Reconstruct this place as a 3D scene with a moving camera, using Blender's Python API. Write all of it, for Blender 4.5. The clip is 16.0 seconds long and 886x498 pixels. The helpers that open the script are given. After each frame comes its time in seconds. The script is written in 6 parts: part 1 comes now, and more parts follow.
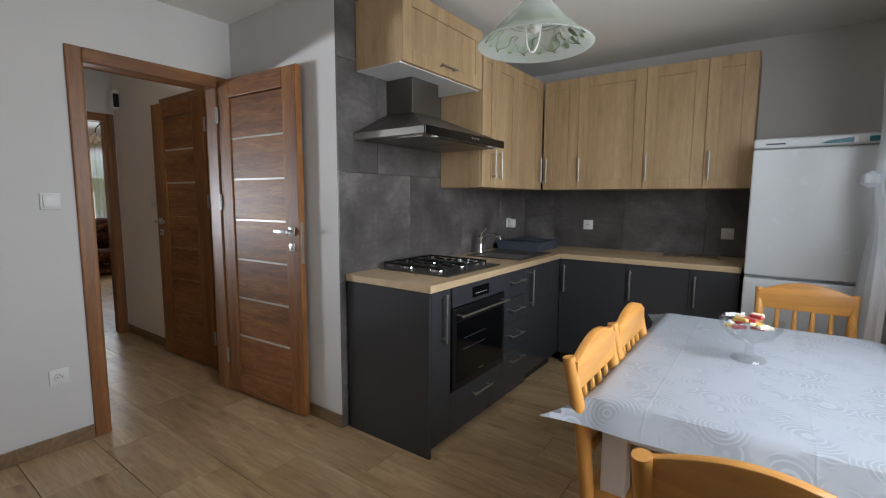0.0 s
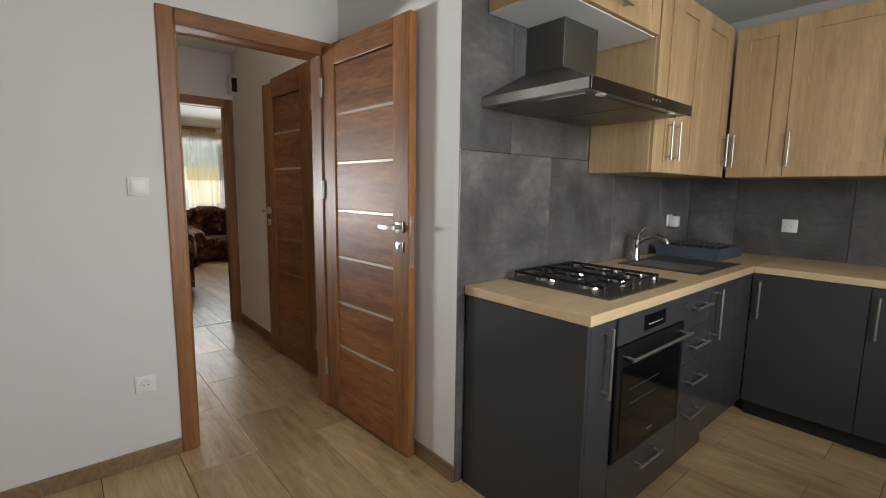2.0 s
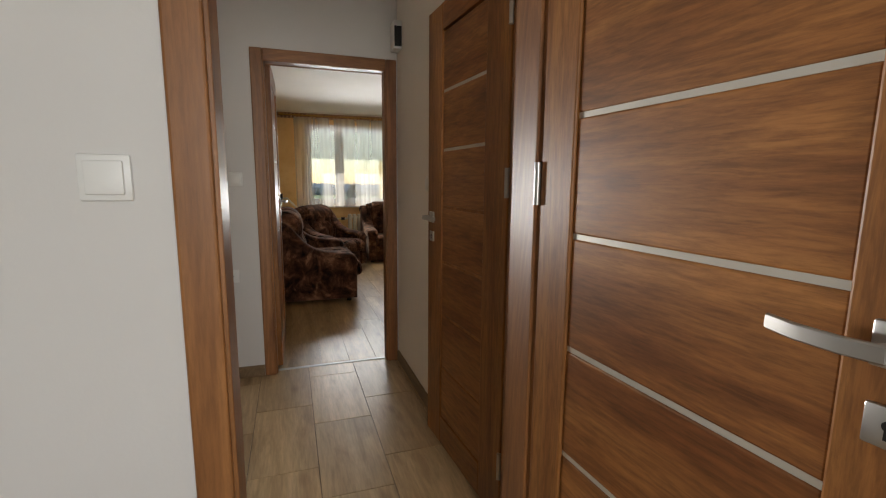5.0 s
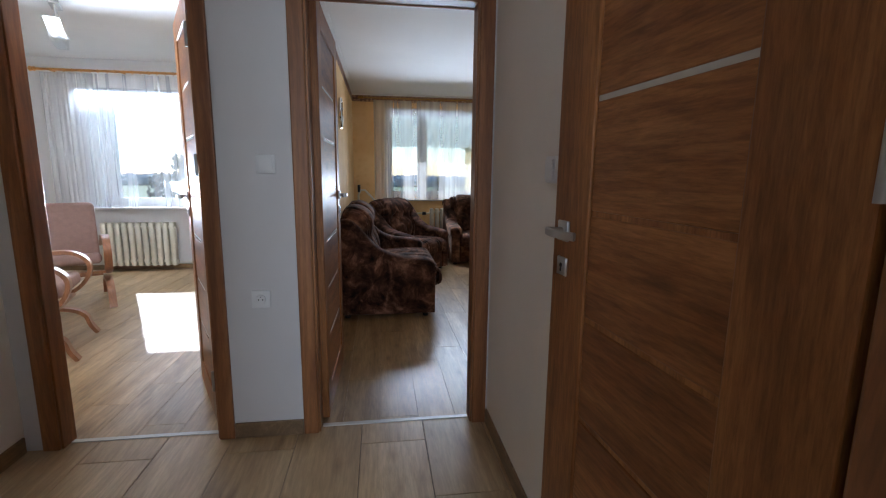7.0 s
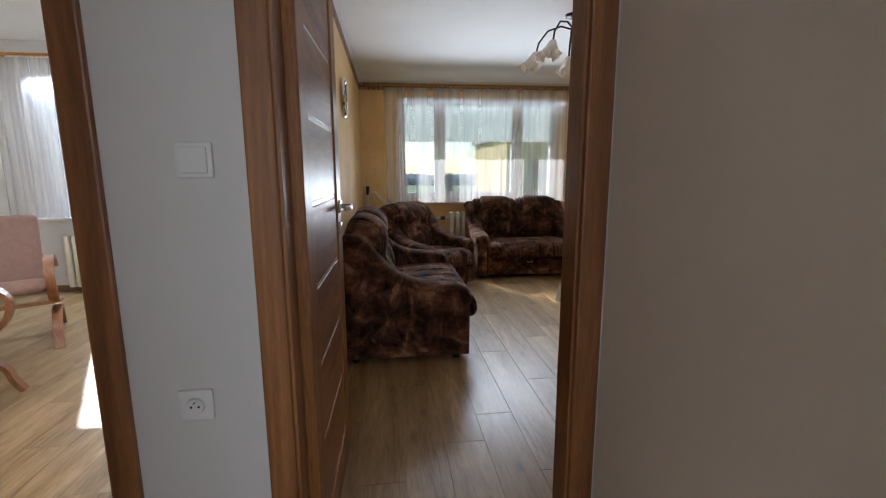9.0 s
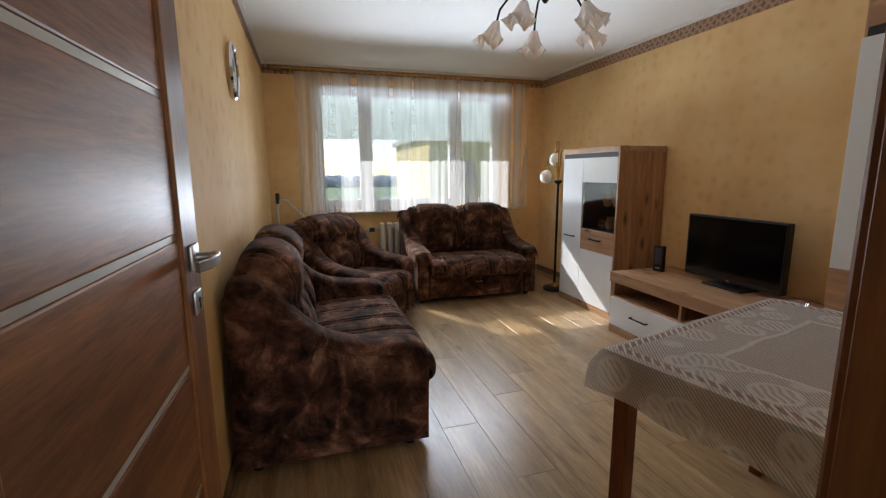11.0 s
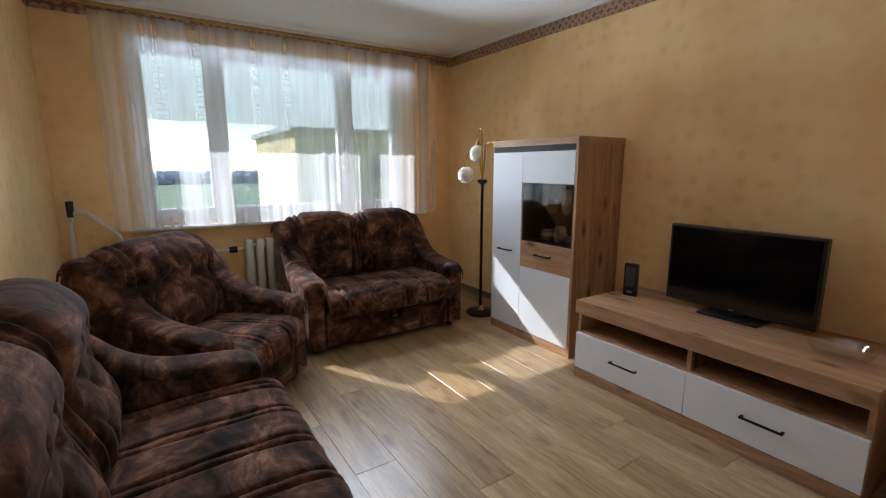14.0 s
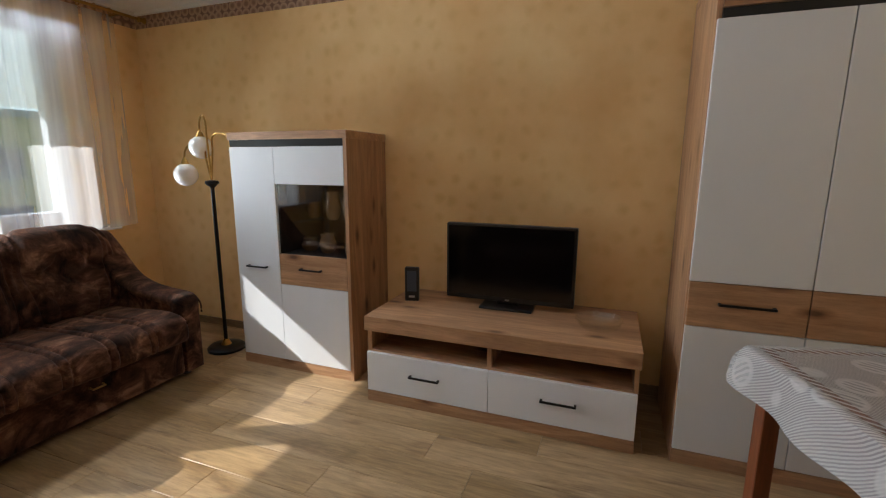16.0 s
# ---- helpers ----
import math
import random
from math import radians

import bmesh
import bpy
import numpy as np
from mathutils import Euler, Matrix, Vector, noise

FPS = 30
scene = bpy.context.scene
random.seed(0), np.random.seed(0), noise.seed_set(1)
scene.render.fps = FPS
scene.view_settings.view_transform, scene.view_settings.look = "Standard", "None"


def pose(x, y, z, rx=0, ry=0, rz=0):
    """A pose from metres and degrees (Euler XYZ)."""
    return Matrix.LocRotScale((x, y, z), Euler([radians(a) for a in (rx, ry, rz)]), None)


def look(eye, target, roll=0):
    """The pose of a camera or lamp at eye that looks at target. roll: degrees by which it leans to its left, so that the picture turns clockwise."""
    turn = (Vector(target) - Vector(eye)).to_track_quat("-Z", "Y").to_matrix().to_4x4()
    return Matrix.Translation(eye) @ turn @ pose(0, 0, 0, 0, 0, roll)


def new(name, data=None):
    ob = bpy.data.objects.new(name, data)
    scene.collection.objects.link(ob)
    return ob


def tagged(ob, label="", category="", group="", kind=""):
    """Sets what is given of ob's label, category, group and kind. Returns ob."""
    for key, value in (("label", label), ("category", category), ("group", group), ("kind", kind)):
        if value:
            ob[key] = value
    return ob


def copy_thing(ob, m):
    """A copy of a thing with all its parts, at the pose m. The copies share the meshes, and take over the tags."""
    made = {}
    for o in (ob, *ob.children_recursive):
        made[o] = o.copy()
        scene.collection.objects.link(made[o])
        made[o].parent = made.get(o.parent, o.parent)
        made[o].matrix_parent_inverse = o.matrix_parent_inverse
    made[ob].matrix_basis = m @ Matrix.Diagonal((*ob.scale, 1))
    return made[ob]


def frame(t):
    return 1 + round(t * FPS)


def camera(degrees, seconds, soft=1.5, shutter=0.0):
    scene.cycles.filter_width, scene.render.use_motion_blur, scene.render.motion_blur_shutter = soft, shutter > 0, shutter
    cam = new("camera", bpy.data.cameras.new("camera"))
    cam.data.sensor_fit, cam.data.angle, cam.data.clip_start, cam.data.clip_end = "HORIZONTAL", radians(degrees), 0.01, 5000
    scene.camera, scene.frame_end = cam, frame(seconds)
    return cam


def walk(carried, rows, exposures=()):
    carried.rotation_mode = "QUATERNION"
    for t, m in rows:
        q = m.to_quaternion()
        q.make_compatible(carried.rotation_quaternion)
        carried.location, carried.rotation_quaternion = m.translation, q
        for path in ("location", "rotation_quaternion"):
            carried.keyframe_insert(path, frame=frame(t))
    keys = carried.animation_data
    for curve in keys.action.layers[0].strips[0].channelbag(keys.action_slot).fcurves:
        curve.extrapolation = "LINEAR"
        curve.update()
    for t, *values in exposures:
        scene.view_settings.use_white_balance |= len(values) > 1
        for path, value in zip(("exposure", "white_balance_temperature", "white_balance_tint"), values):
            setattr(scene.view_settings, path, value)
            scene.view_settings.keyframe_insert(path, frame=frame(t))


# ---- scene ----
cam = camera(88.9, 16.0, soft=1.2)
METRES, EYE, TILT, LEAN, TURN = 6.95, 1.306, 0.0, 0.0, 35.9
ROWS = [
    (0.0, 0.0, 0.0, 0.0, 0.03, -6.32, -0.29),
    (0.5, -0.0036, 0.0109, -0.0012, 2.48, -6.57, -0.27),
    (1.0, -0.0086, 0.0367, -0.0022, 6.29, -6.89, -0.44),
    (1.5, -0.0161, 0.0665, -0.0018, 10.25, -7.17, -0.73),
    (2.0, -0.0275, 0.0925, -0.0026, 13.76, -7.47, -0.76),
    (2.5, -0.0463, 0.1263, -0.0019, 17.08, -7.48, -0.57),
    (3.0, -0.0588, 0.1576, -0.0042, 20.99, -7.58, -0.58),
    (3.5, -0.074, 0.1956, -0.0013, 25.59, -7.85, -0.49),
    (4.0, -0.0922, 0.2223, -0.0038, 29.49, -8.02, -0.63),
    (4.5, -0.1183, 0.2515, -0.0028, 32.61, -8.24, -0.58),
    (7.0, -0.2432, 0.384, -0.0071, 46.16, -9.57, -0.57),
    (7.5, -0.2711, 0.4072, -0.0065, 48.55, -9.79, -0.61),
    (8.0, -0.3001, 0.4231, -0.0072, 49.33, -9.98, -0.42),
    (8.5, -0.3301, 0.4388, -0.0063, 48.62, -9.92, -0.04),
    (9.0, -0.3599, 0.4597, -0.0066, 47.13, -9.82, 0.24),
    (11.5, -0.4923, 0.5618, -0.003, 33.66, -9.66, 0.19),
    (12.0, -0.5136, 0.5819, -0.0022, 29.92, -9.6, 0.11),
    (12.5, -0.5363, 0.6005, -0.0013, 26.47, -9.46, 0.04),
    (13.0, -0.5558, 0.621, -0.0024, 24.18, -9.62, -0.03),
    (13.5, -0.577, 0.6436, -0.0015, 22.6, -9.87, -0.04),
    (14.0, -0.5956, 0.6626, -0.0023, 20.8, -10.25, 0.03),
    (14.5, -0.6189, 0.6819, -0.0018, 17.65, -10.6, 0.17),
    (15.0, -0.6357, 0.6992, -0.0034, 10.63, -10.81, 0.28),
    (15.5, -0.6478, 0.7158, -0.0025, -1.16, -10.93, 0.34),
    (16.0, -0.6524, 0.723, -0.0005, -15.42, -10.69, -0.18),
]
walk(cam, [(t, pose(0, 0, EYE, TILT, LEAN, TURN) @ pose(METRES * x, METRES * y, METRES * z, 90 + pitch, roll, yaw)) for t, x, y, z, yaw, pitch, roll in ROWS],
     [(0.0, 0.15, 6300, 10), (1.5, 0.4, 6700, 10), (4.6, 0.5, 7200, 10), (6.8, 0.58, 5450, 10), (9.0, 0.60, 5900, 10), (11.3, 0.85, 6000, 10), (12.5, 0.9, 5800, 10), (14.5, 0.88, 5600, 10),
      (15.2, 0.85, 5700, 10), (16.0, 0.82, 6000, 10)])

# ---- world, sun, added window lamps ----
SUN_WAY = Vector((1.0, 0.53, -0.69)).normalized()
world = bpy.data.worlds.new("sky")
scene.world = world
world.use_nodes = True
wn = world.node_tree.nodes
sky = wn.new("ShaderNodeTexSky")
sky.sky_type = "NISHITA"
sky.sun_disc = False
sky.dust_density, sky.ozone_density = 0.3, 2.0
sky.sun_elevation = math.asin(-SUN_WAY.z)
sky.sun_rotation = math.atan2(-SUN_WAY.x, -SUN_WAY.y)
world.node_tree.links.new(sky.outputs[0], wn["Background"].inputs[0])
wn["Background"].inputs[1].default_value = 0.12

sun = new("sun", bpy.data.lights.new("sun", "SUN"))
sun.data.energy, sun.data.angle, sun.data.color = 5.0, radians(0.5), (1.0, 0.95, 0.86)
sun.matrix_world = look((0, 0, 20), Vector((0, 0, 20)) + SUN_WAY)


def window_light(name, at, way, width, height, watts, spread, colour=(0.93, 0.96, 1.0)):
    """Area lamp added to stand in for a window's sky light; width runs along the wall."""
    lamp = bpy.data.lights.new(name, "AREA")
    lamp.shape, lamp.size, lamp.size_y, lamp.energy, lamp.color = "RECTANGLE", width, height, watts, colour
    lamp.spread = radians(spread)
    ob = new(name, lamp)
    z = -Vector(way).normalized()
    x = Vector((0, 1, 0))
    x = (x - z * x.dot(z)).normalized()
    m = Matrix((x, z.cross(x), z)).transposed().to_4x4()
    ob.matrix_world = Matrix.Translation(at) @ m
    return ob


# Narrow added lamp behind the net, aimed down so the cloth glows.
window_light("window_light_living", (-10.04, 2.45, 2.2), (0.35, 0, -0.94), 2.2, 0.06, 1.2, 90, (0.84, 0.92, 1.0))
# Added fill lamps on the room side of the net, tilted up and down.
window_light("room_fill_living_up", (-9.82, 2.45, 0.98), (0.90, 0, 0.43), 2.2, 0.3, 14.5, 80, (0.90, 0.95, 1.0))
window_light("room_fill_living_down", (-9.82, 2.45, 2.0), (0.80, 0, -0.60), 2.2, 0.3, 7, 70, (0.90, 0.95, 1.0))
# Bedroom: one added lamp behind the net, one fill lamp inside the room.
window_light("window_light_bedroom", (-9.03, -1.75, 2.18), (0.35, 0, -0.94), 1.2, 0.06, 10, 90, (0.84, 0.92, 1.0))
window_light("room_fill_bedroom_up", (-8.82, -1.75, 1.0), (0.86, 0.34, 0.26), 1.2, 0.3, 54, 56, (0.92, 0.95, 1.0))
window_light("window_light_kitchen", (0.68, 1.5, 1.55), (-1, 0.12, -0.38), 1.6, 1.25, 41, 165, (0.92, 0.96, 1.0))


# ---- materials ----
def srgb(h):
    c = [int(h[i:i + 2], 16) / 255 for i in (0, 2, 4)]
    return (*[v / 12.92 if v < 0.04045 else ((v + 0.055) / 1.055) ** 2.4 for v in c], 1)


class Nodes:
    """A small wrapper for building node materials."""

    def __init__(self, name):
        self.m = bpy.data.materials.new(name)
        self.m.use_nodes = True
        self.t = self.m.node_tree
        self.b = self.t.nodes["Principled BSDF"]

    def add(self, kind, **sets):
        n = self.t.nodes.new("ShaderNode" + kind)
        for k, v in sets.items():
            n.inputs[k.replace("_", " ")].default_value = v
        return n

    def link(self, a, b):
        self.t.links.new(a, b)

    def coords(self, scale=(1, 1, 1), shuffle=False):
        tc = self.add("TexCoord")
        mp = self.add("Mapping")
        mp.inputs["Scale"].default_value = scale
        self.link(tc.outputs["Object"], mp.inputs["Vector"])
        if shuffle:
            info = self.add("ObjectInfo")
            mul = self.add("VectorMath")
            mul.operation = "SCALE"
            mul.inputs[0].default_value = (37.0, 53.0, 11.0)
            self.link(info.outputs["Random"], mul.inputs["Scale"])
            self.link(mul.outputs[0], mp.inputs["Location"])
        return mp.outputs[0]

    def ramp(self, fac, stops):
        r = self.add("ValToRGB")
        e = r.color_ramp.elements
        while len(e) < len(stops):
            e.new(0.5)
        for k, (p, c) in zip(e, stops):
            k.position, k.color = p, c
        self.link(fac, r.inputs[0])
        return r.outputs[0]

    def noise(self, vec, scale, detail=4, rough=0.55, dist=0.0):
        n = self.add("TexNoise", Scale=scale, Detail=detail, Roughness=rough, Distortion=dist)
        self.link(vec, n.inputs["Vector"])
        return n.outputs["Fac"]

    def mix(self, fac, a, b, mode="MIX"):
        n = self.t.nodes.new("ShaderNodeMix")
        n.data_type, n.blend_type = "RGBA", mode
        for s, v in ((0, fac), (6, a), (7, b)):
            if isinstance(v, (int, float, tuple)):
                n.inputs[s].default_value = v
            else:
                self.link(v, n.inputs[s])
        return n.outputs[2]

    def bump(self, height, strength, distance=0.005):
        n = self.add("Bump", Strength=strength, Distance=distance)
        self.link(height, n.inputs["Height"])
        self.link(n.outputs[0], self.b.inputs["Normal"])

    def set(self, **k):
        for key, v in k.items():
            s = self.b.inputs[key.replace("_", " ")]
            if hasattr(v, "is_linked"):
                self.link(v, s)
            else:
                s.default_value = v
        return self


def plain(name, colour, rough=0.5, metal=0.0, vary=0.06, scale=6.0, bump=0.0, bump_scale=60.0, **more):
    n = Nodes(name)
    v = n.coords()
    c = srgb(colour)
    dark = (*[x * (1 - vary * 2) for x in c[:3]], 1)
    col = n.ramp(n.noise(v, scale, 5), [(0.3, dark), (0.7, c)])
    n.set(Base_Color=col, Roughness=rough, Metallic=metal, **more)
    rr = n.add("MapRange", To_Min=max(rough - 0.08, 0.02), To_Max=min(rough + 0.08, 1))
    n.link(n.noise(v, scale * 3, 3), rr.inputs["Value"])
    n.link(rr.outputs[0], n.b.inputs["Roughness"])
    if bump:
        n.bump(n.noise(v, bump_scale, 4), bump)
    return n.m


def wood(name, light, dark, axis="z", rough=0.45, ring=1.0, knots=0.0, shuffle=False, coarse=1.0, accent=0.5, bump=0.12, streak=0.0, rings=0.25, warp=1.2, spec=0.5):
    """Boards with the grain along one axis of the thing."""
    n = Nodes(name)
    sc = {"x": (0.9, 9, 9), "y": (9, 0.9, 9), "z": (9, 9, 0.9)}[axis]
    v = n.coords(tuple(s * coarse for s in sc), shuffle)
    big = n.noise(v, 0.7 * ring, 4, 0.55, warp)
    fine = n.noise(v, 14.0, 6, 0.7, 0.3)
    a, b = srgb(light), srgb(dark)
    mid = tuple((p + q) / 2 for p, q in zip(a, b))
    col = n.ramp(big, [(0.32, b), (0.5, mid), (0.66, a)])
    lines = n.ramp(fine, [(0.35, (0.5, 0.5, 0.5, 1)), (0.62, (1, 1, 1, 1))])
    col = n.mix(accent, col, lines, "MULTIPLY")
    if rings:
        k = n.add("Math")
        k.operation = "MULTIPLY"
        k.inputs[1].default_value = 90.0
        n.link(n.noise(v, 0.45 * ring, 1, 0.4, 0.6), k.inputs[0])
        s = n.add("Math")
        s.operation = "SINE"
        n.link(k.outputs[0], s.inputs[0])
        col = n.mix(rings, col, n.ramp(s.outputs[0], [(0.05, (0.45, 0.42, 0.4, 1)), (0.5, (1, 1, 1, 1))]), "MULTIPLY")
    if shuffle:
        info = n.add("ObjectInfo")
        tone = n.ramp(info.outputs["Random"], [(0.0, (0.86, 0.86, 0.86, 1)), (1.0, (1.06, 1.05, 1.04, 1))])
        col = n.mix(1.0, col, tone, "MULTIPLY")
    if streak:
        sv = n.coords({"x": (1.3, 7, 7), "y": (7, 1.3, 7), "z": (7, 7, 1.3)}[axis], shuffle)
        dark_run = n.ramp(n.noise(sv, 1.3, 6, 0.62, 0.8), [(0.30, (0.52, 0.46, 0.40, 1)), (0.46, (1, 1, 1, 1))])
        col = n.mix(streak, col, dark_run, "MULTIPLY")
    if knots:
        kv = n.coords({"x": (3, 8, 8), "y": (8, 3, 8), "z": (8, 8, 3)}[axis], shuffle)
        vor = n.add("TexVoronoi", Scale=1.0)
        n.link(kv, vor.inputs["Vector"])
        spot = n.ramp(vor.outputs["Distance"], [(0.06, (0.16, 0.10, 0.07, 1)), (0.12, (0.55, 0.45, 0.38, 1)), (0.24, (1, 1, 1, 1))])
        col = n.mix(knots, col, spot, "MULTIPLY")
    n.set(Base_Color=col, Roughness=rough, Specular_IOR_Level=spec)
    n.bump(fine, bump, 0.002)
    return n.m


def pane_material(name="window_glass", gloss_share=0.06):
    """Thin window glass: mostly clear, with a weak gloss."""
    n = Nodes(name)
    out = n.t.nodes["Material Output"]
    clear = n.add("BsdfTransparent")
    clear.inputs[0].default_value = (0.97, 0.98, 0.98, 1)
    gloss = n.add("BsdfGlossy")
    gloss.inputs["Roughness"].default_value = 0.02
    mix = n.add("MixShader")
    mix.inputs[0].default_value = gloss_share
    n.link(clear.outputs[0], mix.inputs[1])
    n.link(gloss.outputs[0], mix.inputs[2])
    n.link(mix.outputs[0], out.inputs[0])
    return n.m


def sheer_material(name, through_low, through_high, colour=(0.93, 0.96, 1.0, 1)):
    """Sheer net: part open weave, part translucent thread."""
    n = Nodes(name)
    out = n.t.nodes["Material Output"]
    clear = n.add("BsdfTransparent")
    thread = n.add("BsdfTranslucent")
    thread.inputs[0].default_value = colour
    cloth = n.add("BsdfDiffuse")
    cloth.inputs[0].default_value = colour
    both = n.add("MixShader")
    both.inputs[0].default_value = 0.3
    n.link(thread.outputs[0], both.inputs[1])
    n.link(cloth.outputs[0], both.inputs[2])
    v = n.coords((1, 5, 0.2))
    f = n.add("MapRange", From_Min=0.35, From_Max=0.65, To_Min=through_low, To_Max=through_high)
    n.link(n.noise(v, 1.6, 3), f.inputs["Value"])
    mix = n.add("MixShader")
    n.link(f.outputs[0], mix.inputs[0])
    n.link(both.outputs[0], mix.inputs[1])
    n.link(clear.outputs[0], mix.inputs[2])
    n.link(mix.outputs[0], out.inputs[0])
    return n.m


def wallpaper_material():
    """Warm yellow paper with rows of faint darker blots."""
    n = Nodes("yellow_wallpaper")
    v = n.coords()
    base = n.ramp(n.noise(v, 2.2, 5), [(0.3, srgb("E3B97B")), (0.7, srgb("F0CE94"))])
    cells = n.add("TexVoronoi", Scale=8.0, Randomness=0.6)
    cells.voronoi_dimensions = "2D"
    apart = n.add("SeparateXYZ")
    n.link(v, apart.inputs[0])
    along = n.add("Math")
    along.operation = "ADD"
    n.link(apart.outputs[0], along.inputs[0])
    n.link(apart.outputs[1], along.inputs[1])
    flat = n.add("CombineXYZ")
    n.link(along.outputs[0], flat.inputs[0])
    n.link(apart.outputs[2], flat.inputs[1])
    wob = n.add("TexNoise", Scale=14.0, Detail=3.0)
    n.link(v, wob.inputs["Vector"])
    bent = n.add("MixRGB", Fac=0.06)
    n.link(flat.outputs[0], bent.inputs[1])
    n.link(wob.outputs["Color"], bent.inputs[2])
    n.link(bent.outputs[0], cells.inputs["Vector"])
    blot = n.ramp(cells.outputs["Distance"], [(0.05, (0.89, 0.84, 0.75, 1)), (0.32, (1, 1, 1, 1))])
    some = n.ramp(n.noise(n.coords((1, 1, 0.6)), 1.4, 2), [(0.36, (0.25, 0.25, 0.25, 1)), (0.6, (0.9, 0.9, 0.9, 1))])
    n.set(Base_Color=n.mix(some, base, n.mix(1.0, base, blot, "MULTIPLY")), Roughness=0.75)
    n.bump(n.noise(v, 90, 4), 0.12)
    return n.m


def slab_material():
    """Dark grey cement-look slab with clouds and scratches."""
    n = Nodes("cement_slab")
    v = n.coords((1, 1, 1), True)
    cloud = n.ramp(n.noise(v, 2.6, 8, 0.62, 0.4), [(0.3, srgb("403D3C")), (0.52, srgb("5E5A59")), (0.72, srgb("827C7A"))])
    streak = n.ramp(n.noise(n.coords((3, 3, 14), True), 2.2, 7, 0.72), [(0.38, (0.80, 0.80, 0.80, 1)), (0.62, (1.06, 1.05, 1.05, 1))])
    weave = n.ramp(n.noise(n.coords((1, 1, 1.6), True), 24.0, 6, 0.7), [(0.32, (0.72, 0.72, 0.72, 1)), (0.66, (1.12, 1.10, 1.10, 1))])
    cloud = n.mix(0.7, cloud, weave, "MULTIPLY")
    n.set(Base_Color=n.mix(0.6, cloud, streak, "MULTIPLY"), Roughness=0.42)
    n.bump(n.noise(v, 40, 5), 0.06)
    return n.m


def upholstery_material():
    """Brown plush printed with dark and tan feathered brush strokes."""
    n = Nodes("brown_plush")
    v = n.coords((1.0, 1.0, 1.0))
    warp = n.add("TexNoise", Scale=3.2, Detail=2.0)
    n.link(v, warp.inputs["Vector"])
    bent = n.add("MixRGB", Fac=0.16)
    n.link(v, bent.inputs[1])
    n.link(warp.outputs["Color"], bent.inputs[2])

    def run(scale, turn, size, detail, rough):
        mp = n.add("Mapping")
        mp.inputs["Scale"].default_value = scale
        mp.inputs["Rotation"].default_value = [radians(a) for a in turn]
        n.link(bent.outputs[0], mp.inputs["Vector"])
        return n.noise(mp.outputs[0], size, detail, rough, 0.5)
    brush = run((3.0, 8.0, 6.0), (12, 0, 24), 1.5, 9, 0.66)
    brush2 = run((8.5, 3.2, 5.5), (0, 18, -20), 1.4, 9, 0.66)
    which = n.ramp(n.noise(v, 3.4, 3), [(0.44, (0, 0, 0, 1)), (0.56, (1, 1, 1, 1))])
    stroke = n.mix(which, brush, brush2)
    col = n.ramp(stroke, [(0.35, srgb("1C120E")), (0.46, srgb("452C21")), (0.54, srgb("664433")), (0.64, srgb("946E56"))])
    blot = n.ramp(run((1.0, 1.5, 1.3), (0, 0, 35), 4.6, 10, 0.7), [(0.42, (0.30, 0.28, 0.28, 1)), (0.52, (1, 1, 1, 1))])
    col = n.mix(0.8, col, blot, "MULTIPLY")
    hair = n.noise(n.coords((60, 18, 40)), 4.0, 4, 0.6)
    col = n.mix(0.4, col, n.ramp(hair, [(0.35, (0.62, 0.60, 0.58, 1)), (0.65, (1.1, 1.08, 1.05, 1))]), "MULTIPLY")
    n.set(Base_Color=col, Roughness=0.9, Specular_IOR_Level=0.15, Sheen_Weight=0.10, Sheen_Roughness=0.45)
    n.b.inputs["Sheen Tint"].default_value = (0.75, 0.55, 0.42, 1)
    n.bump(n.noise(v, 120, 5), 0.35, 0.003)
    return n.m


